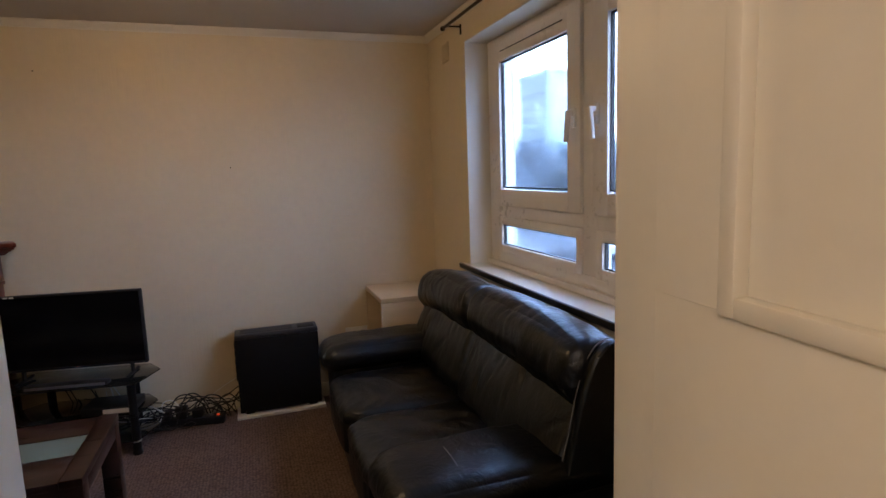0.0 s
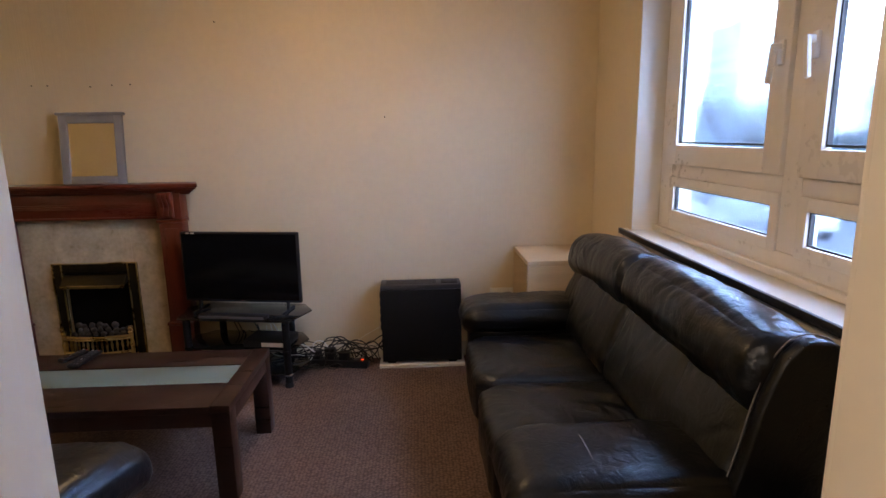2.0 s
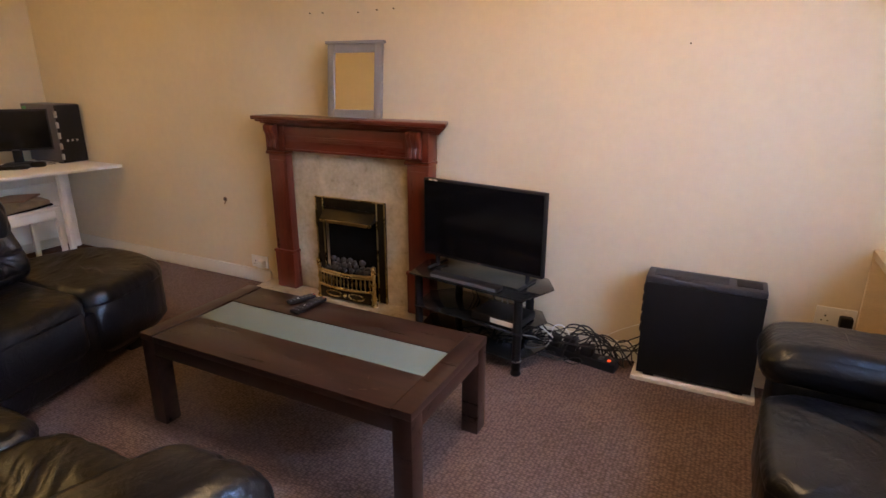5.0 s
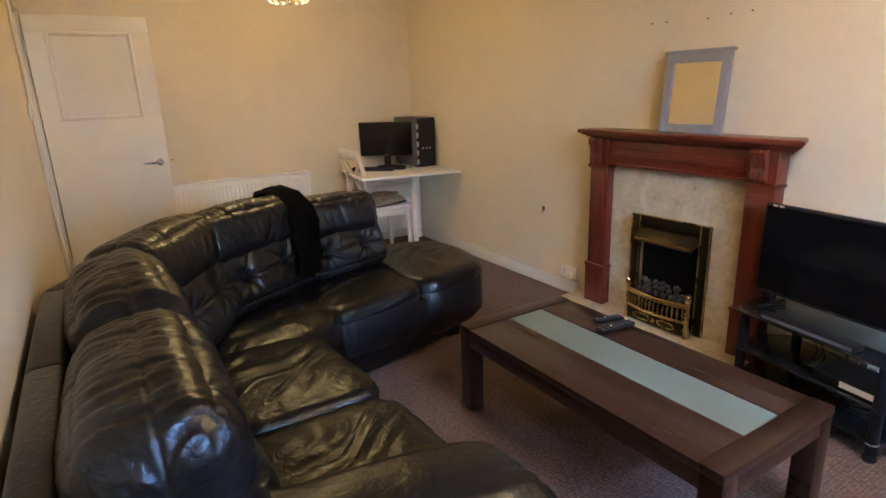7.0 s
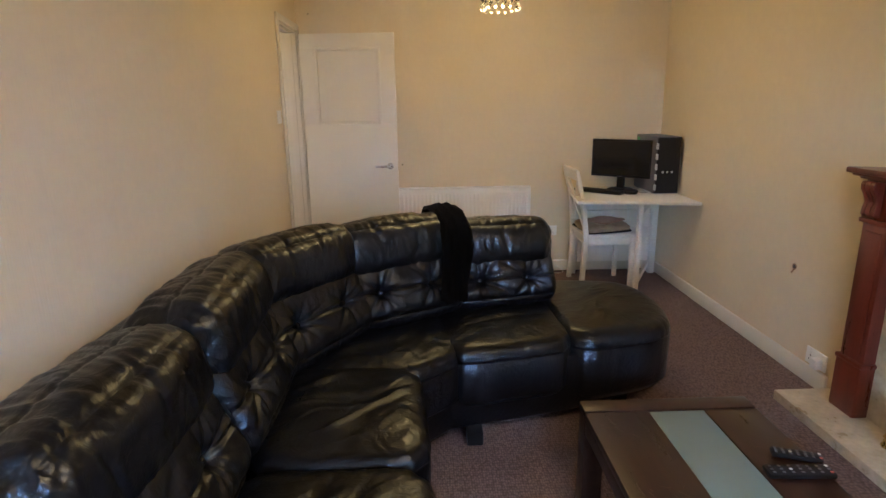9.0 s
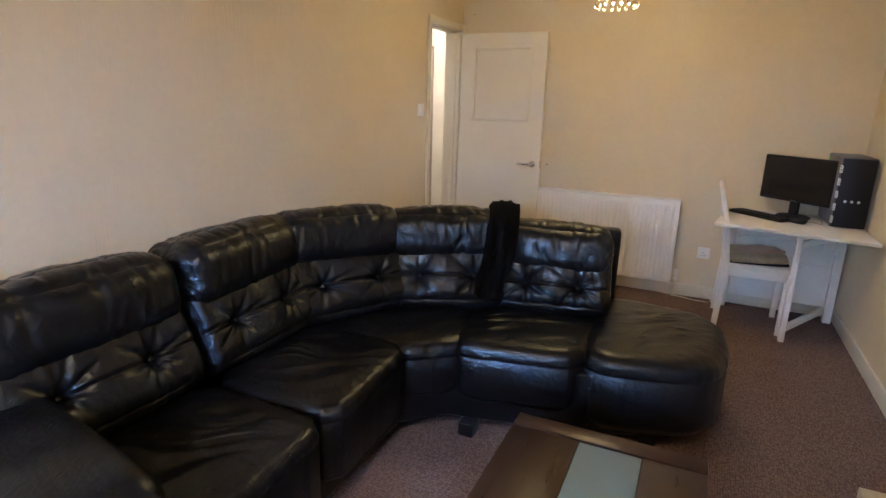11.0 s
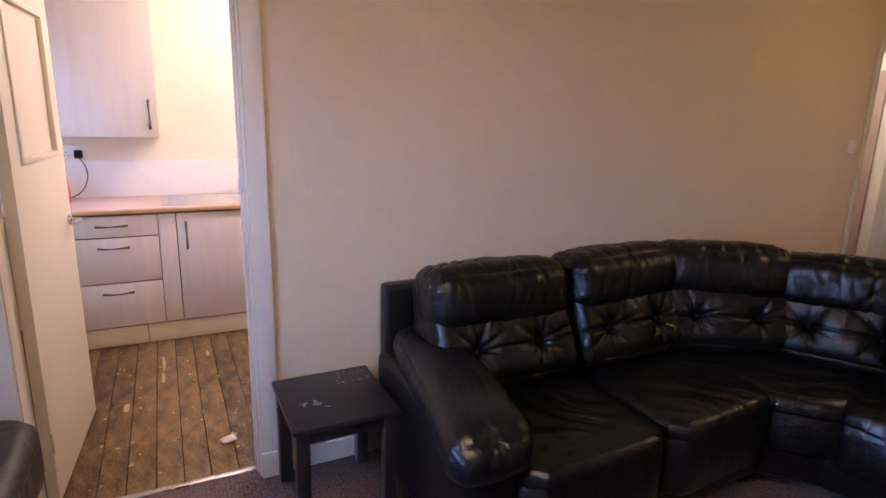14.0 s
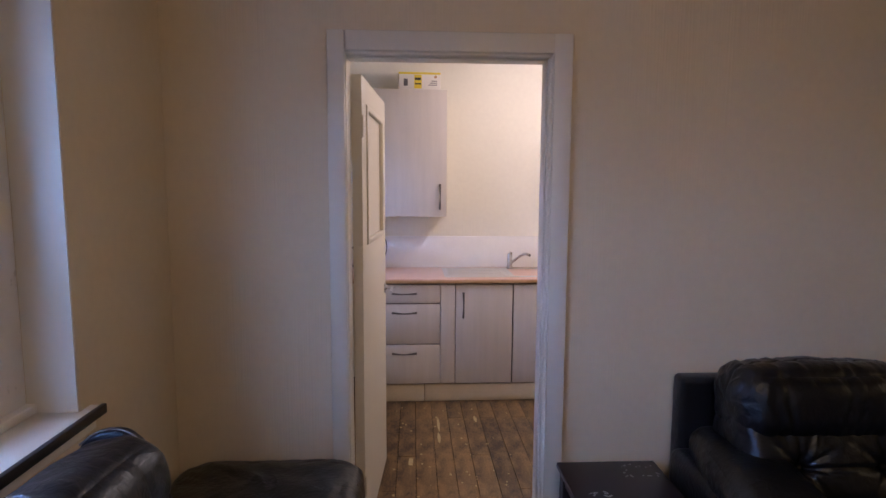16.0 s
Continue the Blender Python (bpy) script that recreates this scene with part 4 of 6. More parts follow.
def wall_mirror():
    s = thing("framed_mirror", (-1.90, 2.86, 1.15), "small mirror in a grey painted frame leaning on the mantel", "mirror")
    s.matrix_world = pose(-1.945, 2.868, 1.1495, -5.5, 0, 1.2)
    bpy.context.view_layer.update()
    w, h, f = 0.350, 0.390, 0.045
    for name, b in (("stile", (-w / 2, -0.012, 0, -w / 2 + f, 0.012, h)), ("stile", (w / 2 - f, -0.012, 0, w / 2, 0.012, h)),
                    ("rail", (-w / 2 + f, -0.0115, 0, w / 2 - f, 0.0115, f)), ("rail", (-w / 2 + f, -0.0115, h - f, w / 2 - f, 0.0115, h))):
        local(name, bm_box(*b, 0.003), GREYPAINT, s)
    local("cornice", bm_box(-w / 2 - 0.012, -0.020, h, w / 2 + 0.012, 0.014, h + 0.016, 0.004), GREYPAINT, s)
    local("glass", bm_box(-w / 2 + f - 0.004, -0.004, f - 0.004, w / 2 - f + 0.004, 0.004, h - f + 0.004), MIRROR, s, "silvered mirror glass")


wall_mirror()


# ---- doors ----
def door_leaf(name, w, h, label, hinge, turn, handle_z):
    """A painted flush leaf with a moulded upper panel; local x runs from the hinge, y is the thickness."""
    s = thing(name, hinge, label, "door", "", turn)
    tagged(s, kind="structure")
    t, px0, px1, pz0, pz1 = 0.040, 0.115, w - 0.115, 1.285, h - 0.105
    own = bm_box(0, 0, 0.008, w, t, pz0, 0.002)
    bm_box(0, 0, pz1, w, t, h, 0.002, bm=own)
    bm_box(0, 0, pz0, px0, t, pz1, bm=own)
    bm_box(px1, 0, pz0, w, t, pz1, bm=own)
    local("leaf", own, PAINT, s)
    local("panel", bm_box(px0, 0.012, pz0, px1, t - 0.012, pz1), PAINT, s)
    for side in (0, 1):
        y0, y1 = ((-0.008, 0.014), (t - 0.014, t + 0.008))[side]
        own = bm_box(px0 - 0.004, y0, pz0 - 0.004, px0 + 0.020, y1, pz1 + 0.004, 0.005)
        bm_box(px1 - 0.020, y0, pz0 - 0.004, px1 + 0.004, y1, pz1 + 0.004, 0.005, bm=own)
        bm_box(px0 + 0.018, y0 + 0.0005, pz0 - 0.004, px1 - 0.018, y1 - 0.0005, pz0 + 0.020, 0.005, bm=own)
        bm_box(px0 + 0.018, y0 + 0.0005, pz1 - 0.020, px1 - 0.018, y1 - 0.0005, pz1 + 0.004, 0.005, bm=own)
        local("panel_moulding", own, PAINT, s)
    for sy, d in ((-0.001, -1), (t + 0.001, 1)):
        hx = w - 0.06
        own = bm_lathe(((0.026, 0), (0.026, 0.006), (0.022, 0.009)), 20, None, pose(hx, sy, handle_z, -90 * d, 0, 0))
        bm_tube((hx, sy, handle_z), (hx, sy + d * 0.045, handle_z), 0.009, None, 12, own)
        bm_tube((hx + 0.006, sy + d * 0.045, handle_z), (hx - 0.115, sy + d * 0.045, handle_z), 0.0095, 0.0095, 12, own)
        local("door_handle", own, CHROME, s, "brushed steel lever handle")
    local("latch_plate", bm_box(w - 0.001, 0.009, handle_z - 0.03, w + 0.0015, t - 0.009, handle_z + 0.03), BRASS, s, "brass latch plate")
    for hz in (0.22, 1.72):
        own = bm_box(-0.003, 0.004, hz, 0.001, t - 0.004, hz + 0.085)
        bm_tube((-0.004, -0.004, hz), (-0.004, -0.004, hz + 0.085), 0.005, None, 8, own)
        local("hinge", own, PAINT, s, "painted-over butt hinge")
    return s


# kitchen door, open into the kitchen; hall door, open against the end wall
door_leaf("door_1", 0.752, 1.965, "white painted kitchen door standing open", (0.289, -0.130, 0.0), 266.0, 0.99)
door_leaf("door_2", 0.735, 1.965, "white painted hall door folded open beside the radiator", (-4.912, 0.028, 0.0), 86.5, 0.95)


# ---- windows ----
def window(name, y0, y1, z0, z1, ymid, xf, zt, label):
    """Two tilting sashes above, two fixed lights below, in a white plastic frame."""
    s = thing(name, (xf + 0.03, (y0 + y1) / 2, z0), label, "window")
    tagged(s, kind="structure")
    xb, f, fs = xf + 0.075, 0.060, 0.115
    own = bm_box(xf, y0, z0, xb, y0 + fs, z1, 0.004)
    bm_box(xf, y1 - fs, z0, xb, y1, z1, 0.004, bm=own)
    bm_box(xf + 0.001, y0 + fs, z0, xb, y1 - fs, z0 + f, 0.004, bm=own)
    bm_box(xf + 0.001, y0 + fs, z1 - f, xb, y1 - fs, z1, 0.004, bm=own)
    bm_box(xf + 0.001, ymid - 0.05, z0 + f, xb, ymid + 0.05, z1 - f, 0.004, bm=own)
    bm_box(xf + 0.0015, y0 + fs, zt - 0.04, xb, ymid - 0.05, zt + 0.04, 0.004, bm=own)
    bm_box(xf + 0.0015, ymid + 0.05, zt - 0.04, xb, y1 - fs, zt + 0.04, 0.004, bm=own)
    fr = part("window_frame", own, UPVC, s, "white plastic frame, slightly grubby")
    for a, b, inner in ((ymid + 0.045, y1 - fs + 0.030, 1), (y0 + fs - 0.030, ymid - 0.045, -1)):
        p, q = zt + 0.020, z1 - f + 0.020
        d = 0.098
        own = bm_box(xf - 0.018, a, p, xf + 0.02, a + d, q, 0.005)
        bm_box(xf - 0.018, b - d, p, xf + 0.02, b, q, 0.005, bm=own)
        bm_box(xf - 0.0175, a + d - 0.003, p, xf + 0.02, b - d + 0.003, p + d - 0.01, 0.005, bm=own)
        bm_box(xf - 0.0175, a + d - 0.003, q - d, xf + 0.02, b - d + 0.003, q, 0.005, bm=own)
        sash = part("sash", own, UPVC, s)
        gasket(a + d, b - d, p + d, q - d, xf, sash)
        pane = part("pane", bm_box(xf + 0.012, a + d - 0.01, p + d - 0.01, xf + 0.016, b - d + 0.01, q - d + 0.01), RAINGLASS, sash, "wet window pane")
        pane.visible_shadow = False
        hy = a + 0.036 if inner > 0 else b - 0.036
        hz = (p + q) / 2 - 0.03
        own = bm_box(xf - 0.030, hy - 0.014, hz - 0.04, xf - 0.017, hy + 0.014, hz + 0.04, 0.005)
        bm_box(xf - 0.055, hy - 0.010, hz + 0.005, xf - 0.028, hy + 0.010, hz + 0.028, 0.005, bm=own)
        lean = 0.03 * inner
        lever = bm_box(-0.008, -0.011, -0.115, 0.008, 0.011, 0.012, 0.006)
        merge(own, lever, pose(xf - 0.052, hy, hz + 0.016, 0, 0, 0) @ pose(0, 0, 0, 8 * inner, 0, 0))
        part("window_handle", own, WHITEP, sash, "white plastic handle")
        if inner > 0:
            own = bm_tube((xf - 0.021, a + d + 0.03, q - 0.048), (xf - 0.021, b - d - 0.03, q - 0.048), 0.003, None, 8)
            part("trickle_vent_slot", own, GREYP, sash, "dark vent slot")
    for a, b in ((ymid + 0.05, y1 - fs), (y0 + fs, ymid - 0.05)):
        p, q, d = z0 + f - 0.005, zt - 0.04, 0.045
        own = bm_box(xf - 0.006, a, p, xf + 0.02, a + d, q, 0.004)
        bm_box(xf - 0.006, b - d, p, xf + 0.02, b, q, 0.004, bm=own)
        bm_box(xf - 0.0055, a + d - 0.003, p, xf + 0.02, b - d + 0.003, p + d, 0.004, bm=own)
        bm_box(xf - 0.0055, a + d - 0.003, q - d, xf + 0.02, b - d + 0.003, q, 0.004, bm=own)
        bead = part("glazing_bead", own, UPVC, s)
        gasket(a + d, b - d, p + d, q - d, xf + 0.01, bead)
        pane = part("pane", bm_box(xf + 0.022, a + d - 0.01, p + d - 0.01, xf + 0.026, b - d + 0.01, q - d + 0.01), RAINGLASS, bead, "wet window pane")
        pane.visible_shadow = False
    return s


def gasket(a, b, p, q, xf, parent):
    own = bm_box(xf - 0.004, a - 0.002, p - 0.002, xf + 0.012, a + 0.005, q + 0.002)
    bm_box(xf - 0.004, b - 0.005, p - 0.002, xf + 0.012, b + 0.002, q + 0.002, bm=own)
    bm_box(xf - 0.0035, a + 0.004, p - 0.002, xf + 0.0115, b - 0.004, p + 0.005, bm=own)
    bm_box(xf - 0.0035, a + 0.004, q - 0.005, xf + 0.0115, b - 0.004, q + 0.002, bm=own)
    part("gasket", own, RUBBER, parent, "black rubber gasket")


def rain_glass():
    # Blue-grey tint stands in for a dimmer, cooler daylight view outside.
    m = glass_mat("rain_speckled_glass", (0.36, 0.47, 0.60), 0.03)
    n, lk = m.node_tree.nodes, m.node_tree.links
    bs = n["Principled BSDF"]
    tc, vo, rp = n.new("ShaderNodeTexCoord"), n.new("ShaderNodeTexVoronoi"), n.new("ShaderNodeMapRange")
    vo.inputs["Scale"].default_value = 60
    lk.new(tc.outputs["Object"], vo.inputs["Vector"])
    rp.inputs[1].default_value, rp.inputs[2].default_value = 0.10, 0.28
    rp.inputs[3].default_value, rp.inputs[4].default_value = 1.0, 0.0
    lk.new(vo.outputs["Distance"], rp.inputs[0])
    nz, gate, mul = n.new("ShaderNodeTexNoise"), n.new("ShaderNodeMapRange"), n.new("ShaderNodeMath")
    nz.inputs["Scale"].default_value = 3
    lk.new(tc.outputs["Object"], nz.inputs["Vector"])
    gate.inputs[1].default_value, gate.inputs[2].default_value = 0.48, 0.7
    lk.new(nz.outputs[0], gate.inputs[0])
    mul.operation = "MULTIPLY"
    lk.new(rp.outputs[0], mul.inputs[0])
    lk.new(gate.outputs[0], mul.inputs[1])
    bp = n.new("ShaderNodeBump")
    bp.inputs["Strength"].default_value, bp.inputs["Distance"].default_value = 0.22, 0.002
    lk.new(mul.outputs[0], bp.inputs["Height"])
    lk.new(bp.outputs[0], bs.inputs["Normal"])
    haze = n.new("ShaderNodeMapRange")
    haze.inputs[1].default_value, haze.inputs[2].default_value = 0.35, 0.75
    haze.inputs[3].default_value, haze.inputs[4].default_value = 0.02, 0.14
    lk.new(nz.outputs[0], haze.inputs[0])
    lk.new(haze.outputs[0], bs.inputs["Roughness"])
    return m


RAINGLASS = rain_glass()
window("window_1", WY0 + 0.004, WY1 - 0.004, WZ0 + 0.045, WZ1 - 0.004, 1.295, 1.135, 1.225, "white plastic casement window spotted with rain")
window("window_2", KW0 + 0.004, KW1 - 0.004, KWZ0 + 0.02, KWZ1 - 0.004, (KW0 + KW1) / 2, 1.135, 1.36, "white plastic kitchen window")
BLACKEDGE = material("black_sill_edge", (0.012, 0.012, 0.012), 0.4, bump=0.05)
sill = structure("window_sill", bm_box(0.972, 0.560, WZ0 + 0.001, 1.205, 2.365, WZ0 + 0.022, 0.003), PAINT, "white painted window sill board", "window sill")
structure("window_sill_edge", bm_box(0.958, 0.555, WZ0 - 0.004, 0.973, 2.37, WZ0 + 0.024, 0.003), BLACKEDGE, "black nosing along the sill", "window sill")
structure("window_sill_apron", bm_box(0.985, 0.565, WZ0 - 0.045, 0.999, 2.34, WZ0 - 0.003, 0.003), PAINT, "white batten below the sill", "window sill")
structure("trim_sill_upstand", bm_box(1.108, WY0 + 0.002, WZ0 + 0.0225, 1.138, WY1 - 0.002, WZ0 + 0.05, 0.005), UPVC, "stepped white upstand under the frame", "window sill")
# plastered reveals, painted white
own = bm_box(1.001, WY1 - 0.006, WZ0 + 0.023, 1.134, WY1 - 0.001, WZ1 - 0.002)
structure("trim_reveal_north", own, PAINT, "white window reveal", "reveal")
structure("trim_reveal_south", bm_box(1.001, WY0 + 0.001, WZ0 + 0.023, 1.134, WY0 + 0.006, WZ1 - 0.002), PAINT, "white window reveal", "reveal")
structure("trim_reveal_head", bm_box(1.001, WY0 + 0.007, WZ1 - 0.006, 1.134, WY1 - 0.007, WZ1 - 0.001), PAINT, "white window head", "reveal")


def curtain_rail():
    s = thing("curtain_rail", (0.92, 1.4, 2.235), "bare bronze curtain rail above the window", "curtain rail")
    part("rail", bm_tube((0.925, 0.46, 2.235), (0.925, 2.42, 2.235), 0.0085, None, 12), BRONZE, s)
    for y in (0.45, 2.43):
        part("finial", bm_lathe(((0.004, -0.02), (0.012, -0.012), (0.014, 0.0), (0.010, 0.012), (0.003, 0.018)), 12, None, pose(0.925, y, 2.235, 90, 0, 0)), BRONZE, s, "", 180)
    for y in (0.54, 2.34):
        own = bm_tube((0.925, y, 2.226), (0.998, y, 2.226), 0.004, None, 8)
        bm_box(0.993, y - 0.008, 2.185, 0.999, y + 0.008, 2.24, 0.001, bm=own)
        part("bracket", own, BRONZE, s)


curtain_rail()


def wall_vent():
    s = thing("wall_vent", (0.99, 2.60, 2.14), "small painted air vent high on the wall", "vent")
    part("plate", bm_box(0.990, 2.545, 2.085, 0.9985, 2.655, 2.195, 0.002), PAPER, s)
    for k in range(5):
        part("slat", bm_box(0.985, 2.555 + k * 0.019, 2.095, 0.991, 2.566 + k * 0.019, 2.185, 0.001), PAPER, s)


wall_vent()


# ---- things by the chimney wall ----
def television():
    s = thing("television", (-1.115, 2.735, 0.405), "flat black television on the glass stand", "television")
    s.matrix_world = pose(-1.118, 2.742, 0.402, 0, 0, -9.3)
    bpy.context.view_layer.update()
    w = 0.706
    local("screen_housing", bm_box(-w / 2, -0.012, 0.055, w / 2, 0.018, 0.467, 0.004), BLACKP, s)
    local("back_bulge", bm_box(-w / 2 + 0.12, 0.016, 0.09, w / 2 - 0.12, 0.055, 0.38, 0.012), BLACKP, s)
    local("screen", bm_box(-w / 2 + 0.010, -0.0135, 0.070, w / 2 - 0.010, -0.0115, 0.457), SCREEN, s, "dark switched-off screen")
    local("logo_strip", bm_box(-0.018, -0.0145, 0.0585, 0.018, -0.0125, 0.0645), GREYP, s, "small grey maker's bar")
    for k, sx in enumerate((-0.315, -0.285)):
        local("sticker", bm_box(sx, -0.0145, 0.4575, sx + 0.022, -0.0125, 0.4655, 0.0005), WHITEP, s, "small white sticker")
    for sx in (-0.27, 0.27):
        own = bm_box(-0.008, -0.085, 0.0, 0.008, 0.085, 0.012, 0.003)
        bm_box(-0.006, -0.012, 0.008, 0.006, 0.014, 0.062, 0.002, bm=own)
        local("foot", merge(None, own, pose(sx, 0, 0)), BLACKP, s)
    local("led", bm_box(-0.004, -0.0145, 0.062, 0.004, -0.0125, 0.0655), RED, s, "standby light")


television()


def tv_stand():
    s = thing("tv_stand", (-1.11, 2.74, 0), "black glass and metal television stand with two shelves", "tv stand")
    s.matrix_world = pose(-1.11, 2.735, 0, 0, 0, -9.3)
    bpy.context.view_layer.update()
    outline = [(-0.33, -0.175), (0.33, -0.175), (0.385, 0.05), (0.30, 0.165), (-0.30, 0.165), (-0.385, 0.05)]
    for z, name, f in ((0.392, "top_glass", 1.0), (0.215, "shelf", 0.93), (0.075, "shelf", 0.93)):
        local(name, bm_extrude([(x * f, y * f) for x, y in outline], z, z + 0.008, "z", 0.0015), BGLASS, s, "black glass shelf")
    for sx, sy in ((-0.295, -0.14), (0.295, -0.14), (-0.22, 0.125), (0.22, 0.125)):
        leg = local("leg", bm_tube((sx, sy, 0.02), (sx, sy, 0.391), 0.021, None, 18), BLACKM, s)
        local("leg_foot", bm_lathe(((0.024, 0.0), (0.026, 0.008), (0.022, 0.022), (0.021, 0.03)), 18, None, pose(sx, sy, 0)), BLACKP, leg)
        for z in (0.070, 0.210, 0.386):
            local("collar", bm_lathe(((0.0215, z), (0.0245, z + 0.002), (0.0245, z + 0.006), (0.0215, z + 0.008)), 18, None, pose(sx, sy, 0)), CHROME if z < 0.1 else BLACKM, leg)


tv_stand()


def soundbar():
    s = thing("soundbar", (-1.16, 2.62, 0.40), "slim black soundbar lying on the glass top", "soundbar")
    s.matrix_world = pose(-1.14, 2.605, 0.4005, 0, 0, -9.3)
    local("body", bm_box(-0.20, -0.03, 0, 0.20, 0.03, 0.022, 0.006), BLACKP, s)
    local("grille", bm_box(-0.19, -0.0315, 0.004, 0.19, -0.029, 0.018), GREYP, s, "dark speaker grille")


soundbar()


def set_top_box():
    s = thing("set_top_box", (-1.0, 2.7, 0.224), "black set-top box with a pale label", "set-top box")
    s.matrix_world = pose(-0.955, 2.66, 0.2235, 0, 0, -9.3)
    local("case", bm_box(-0.13, -0.09, 0.004, 0.13, 0.09, 0.045, 0.004), BLACKP, s)
    local("front_label", bm_box(-0.02, -0.0915, 0.012, 0.11, -0.0895, 0.036), WHITEP, s, "pale front label")
    for fx in (-0.1, 0.1):
        local("foot", bm_box(fx - 0.012, -0.07, 0, fx + 0.012, 0.07, 0.006), RUBBER, s)


set_top_box()


def tower_pc():
    b = thing("white_board", (-0.08, 2.85, 0), "white melamine board under the computer", "board")
    part("panel", bm_box(-0.343, 2.762, 0.0, 0.182, 2.930, 0.020, 0.002), WHITEW, b)
    s = thing("computer_tower", (-0.08, 2.86, 0.02), "large black computer tower with a mesh lid", "computer")
    x0, x1, y0, y1, z0, z1 = -0.322, 0.163, 2.786, 2.930, 0.021, 0.505
    part("side_panel", bm_box(x0, y0, z0 + 0.012, x1, y0 + 0.006, z1 - 0.02, 0.001), BLACKM, s, "plain black side panel")
    part("chassis", bm_box(x0 + 0.003, y0 + 0.006, z0 + 0.010, x1 - 0.004, y1, z1 - 0.018, 0.003), BLACKP, s)
    lid = part("lid", bm_box(x0 - 0.002, y0 - 0.002, z1 - 0.018, x1, y1 + 0.002, z1 + 0.012, 0.007), LIDP, s, "dark grey lid")
    part("mesh_panel", bm_box(x0 + 0.03, y0 + 0.03, z1 + 0.0115, x1 - 0.15, y1 - 0.03, z1 + 0.0145), MESHM, lid, "fine mesh vent")
    part("button_panel", bm_box(x1 - 0.12, y0 + 0.03, z1 + 0.0115, x1 - 0.02, y1 - 0.03, z1 + 0.016, 0.002), BLACKP, lid)
    for k in range(5):
        z = z1 - 0.07 - k * 0.05
        part("slot_cover", bm_box(x0 - 0.008, y0 + 0.012, z, x0 + 0.004, y1 - 0.015, z + 0.034, 0.003), BLACKP, s)
    for fx in (x0 + 0.03, x1 - 0.08):
        part("foot", bm_box(fx, y0 + 0.005, z0, fx + 0.05, y1 - 0.01, z0 + 0.012, 0.003), BLACKP, s)


LIDP = material("charcoal_plastic", (0.030, 0.030, 0.033), 0.45, var=0.15, scale=20, fine=200, bump=0.05)
MESHM = material("dark_mesh", (0.035, 0.035, 0.038), 0.7, var=0.6, scale=220, fine=500, bump=0.4)
tower_pc()


def open_cabinet():
    s = thing("bedside_cabinet", (0.75, 2.7, 0), "open-fronted pale wood cabinet behind the sofa", "cabinet")
    x0, x1, y0, y1, z = 0.505, 0.975, 2.475, 2.932, 0.715
    part("top", bm_box(x0, y0, z - 0.03, x1, y1, z, 0.003), BEECH, s)
    part("side", bm_box(x0, y0 + 0.001, 0.0, x1, y0 + 0.022, z - 0.0305, 0.002), BEECH, s)
    part("side", bm_box(x0, y1 - 0.023, 0.0, x1, y1 - 0.001, z - 0.0305, 0.002), BEECH, s)
    part("back", bm_box(x1 - 0.012, y0 + 0.0225, 0.02, x1 - 0.002, y1 - 0.0235, z - 0.0305), BEECH, s)
    part("shelf", bm_box(x0 + 0.02, y0 + 0.0225, 0.34, x1 - 0.0125, y1 - 0.0235, 0.358, 0.001), BEECH, s)


open_cabinet()


def socket(name, place, turn, label, plug=None, double=True):
    """A moulded wall socket plate; local -y looks into the room."""
    s = thing(name, place, label, "socket", "", turn)
    w = 0.146 if double else 0.086
    local("plate", bm_box(-w / 2, -0.010, -0.043, w / 2, 0, 0.043, 0.003), WHITEP, s)
    for cx in ((-0.036, 0.036) if double else (0,)):
        local("rocker", bm_box(cx - 0.006, -0.013, 0.014, cx + 0.006, -0.009, 0.030, 0.001), WHITEP, s)
        for dx, dz, hh in ((0, 0.004, 0.008), (-0.011, -0.018, 0.005), (0.011, -0.018, 0.005)):
            local("pin_hole", bm_box(cx + dx - 0.003, -0.0105, dz - hh / 2, cx + dx + 0.003, -0.0085, dz + hh / 2), INK, s)
    if plug:
        local("plug", bm_box(0.036 - 0.024, -0.05, -0.035, 0.036 + 0.024, -0.0105, 0.018, 0.008), plug, s, "plug pushed into the socket")
    return s


socket("socket_chimney_wall", (-2.845, 2.949, 0.150), 0, "white double socket with a white plug in it", WHITEP)
socket("socket_by_cabinet", (0.430, 2.949, 0.400), 0, "white double socket with a black plug in it", BLACKP)
socket("socket_by_radiator", (-4.999, 2.06, 0.36), 90, "white single wall socket", None, False)


def light_switch():
    s = thing("light_switch", (-4.22, 0.001, 1.36), "white plastic light switch near the hall door", "light switch")
    part("plate", bm_box(-4.263, 0.001, 1.317, -4.177, 0.010, 1.403, 0.003), WHITEP, s)
    part("rocker", bm_box(-4.229, 0.009, 1.348, -4.211, 0.014, 1.372, 0.002), WHITEP, s)


light_switch()


def wall_hole():
    s = thing("cable_outlet", (-3.115, 2.945, 0.555), "ragged hole with an old cable end in the wall", "cable outlet")
    part("hole_rim", bm_lathe(((0.016, 0.0), (0.018, 0.003), (0.012, 0.004)), 14, None, pose(-3.115, 2.9495, 0.560, 90, 0, 0)), TAPE, s, "torn brown edge")
    part("dark_core", bm_lathe(((0.011, 0.0), (0.011, 0.005), (0.004, 0.006)), 12, None, pose(-3.113, 2.9495, 0.560, 90, 0, 0)), INK, s)
    part("cable_stub", bm_tube((-3.112, 2.947, 0.552), (-3.108, 2.930, 0.528), 0.004, None, 8), TAPE, s)


wall_hole()


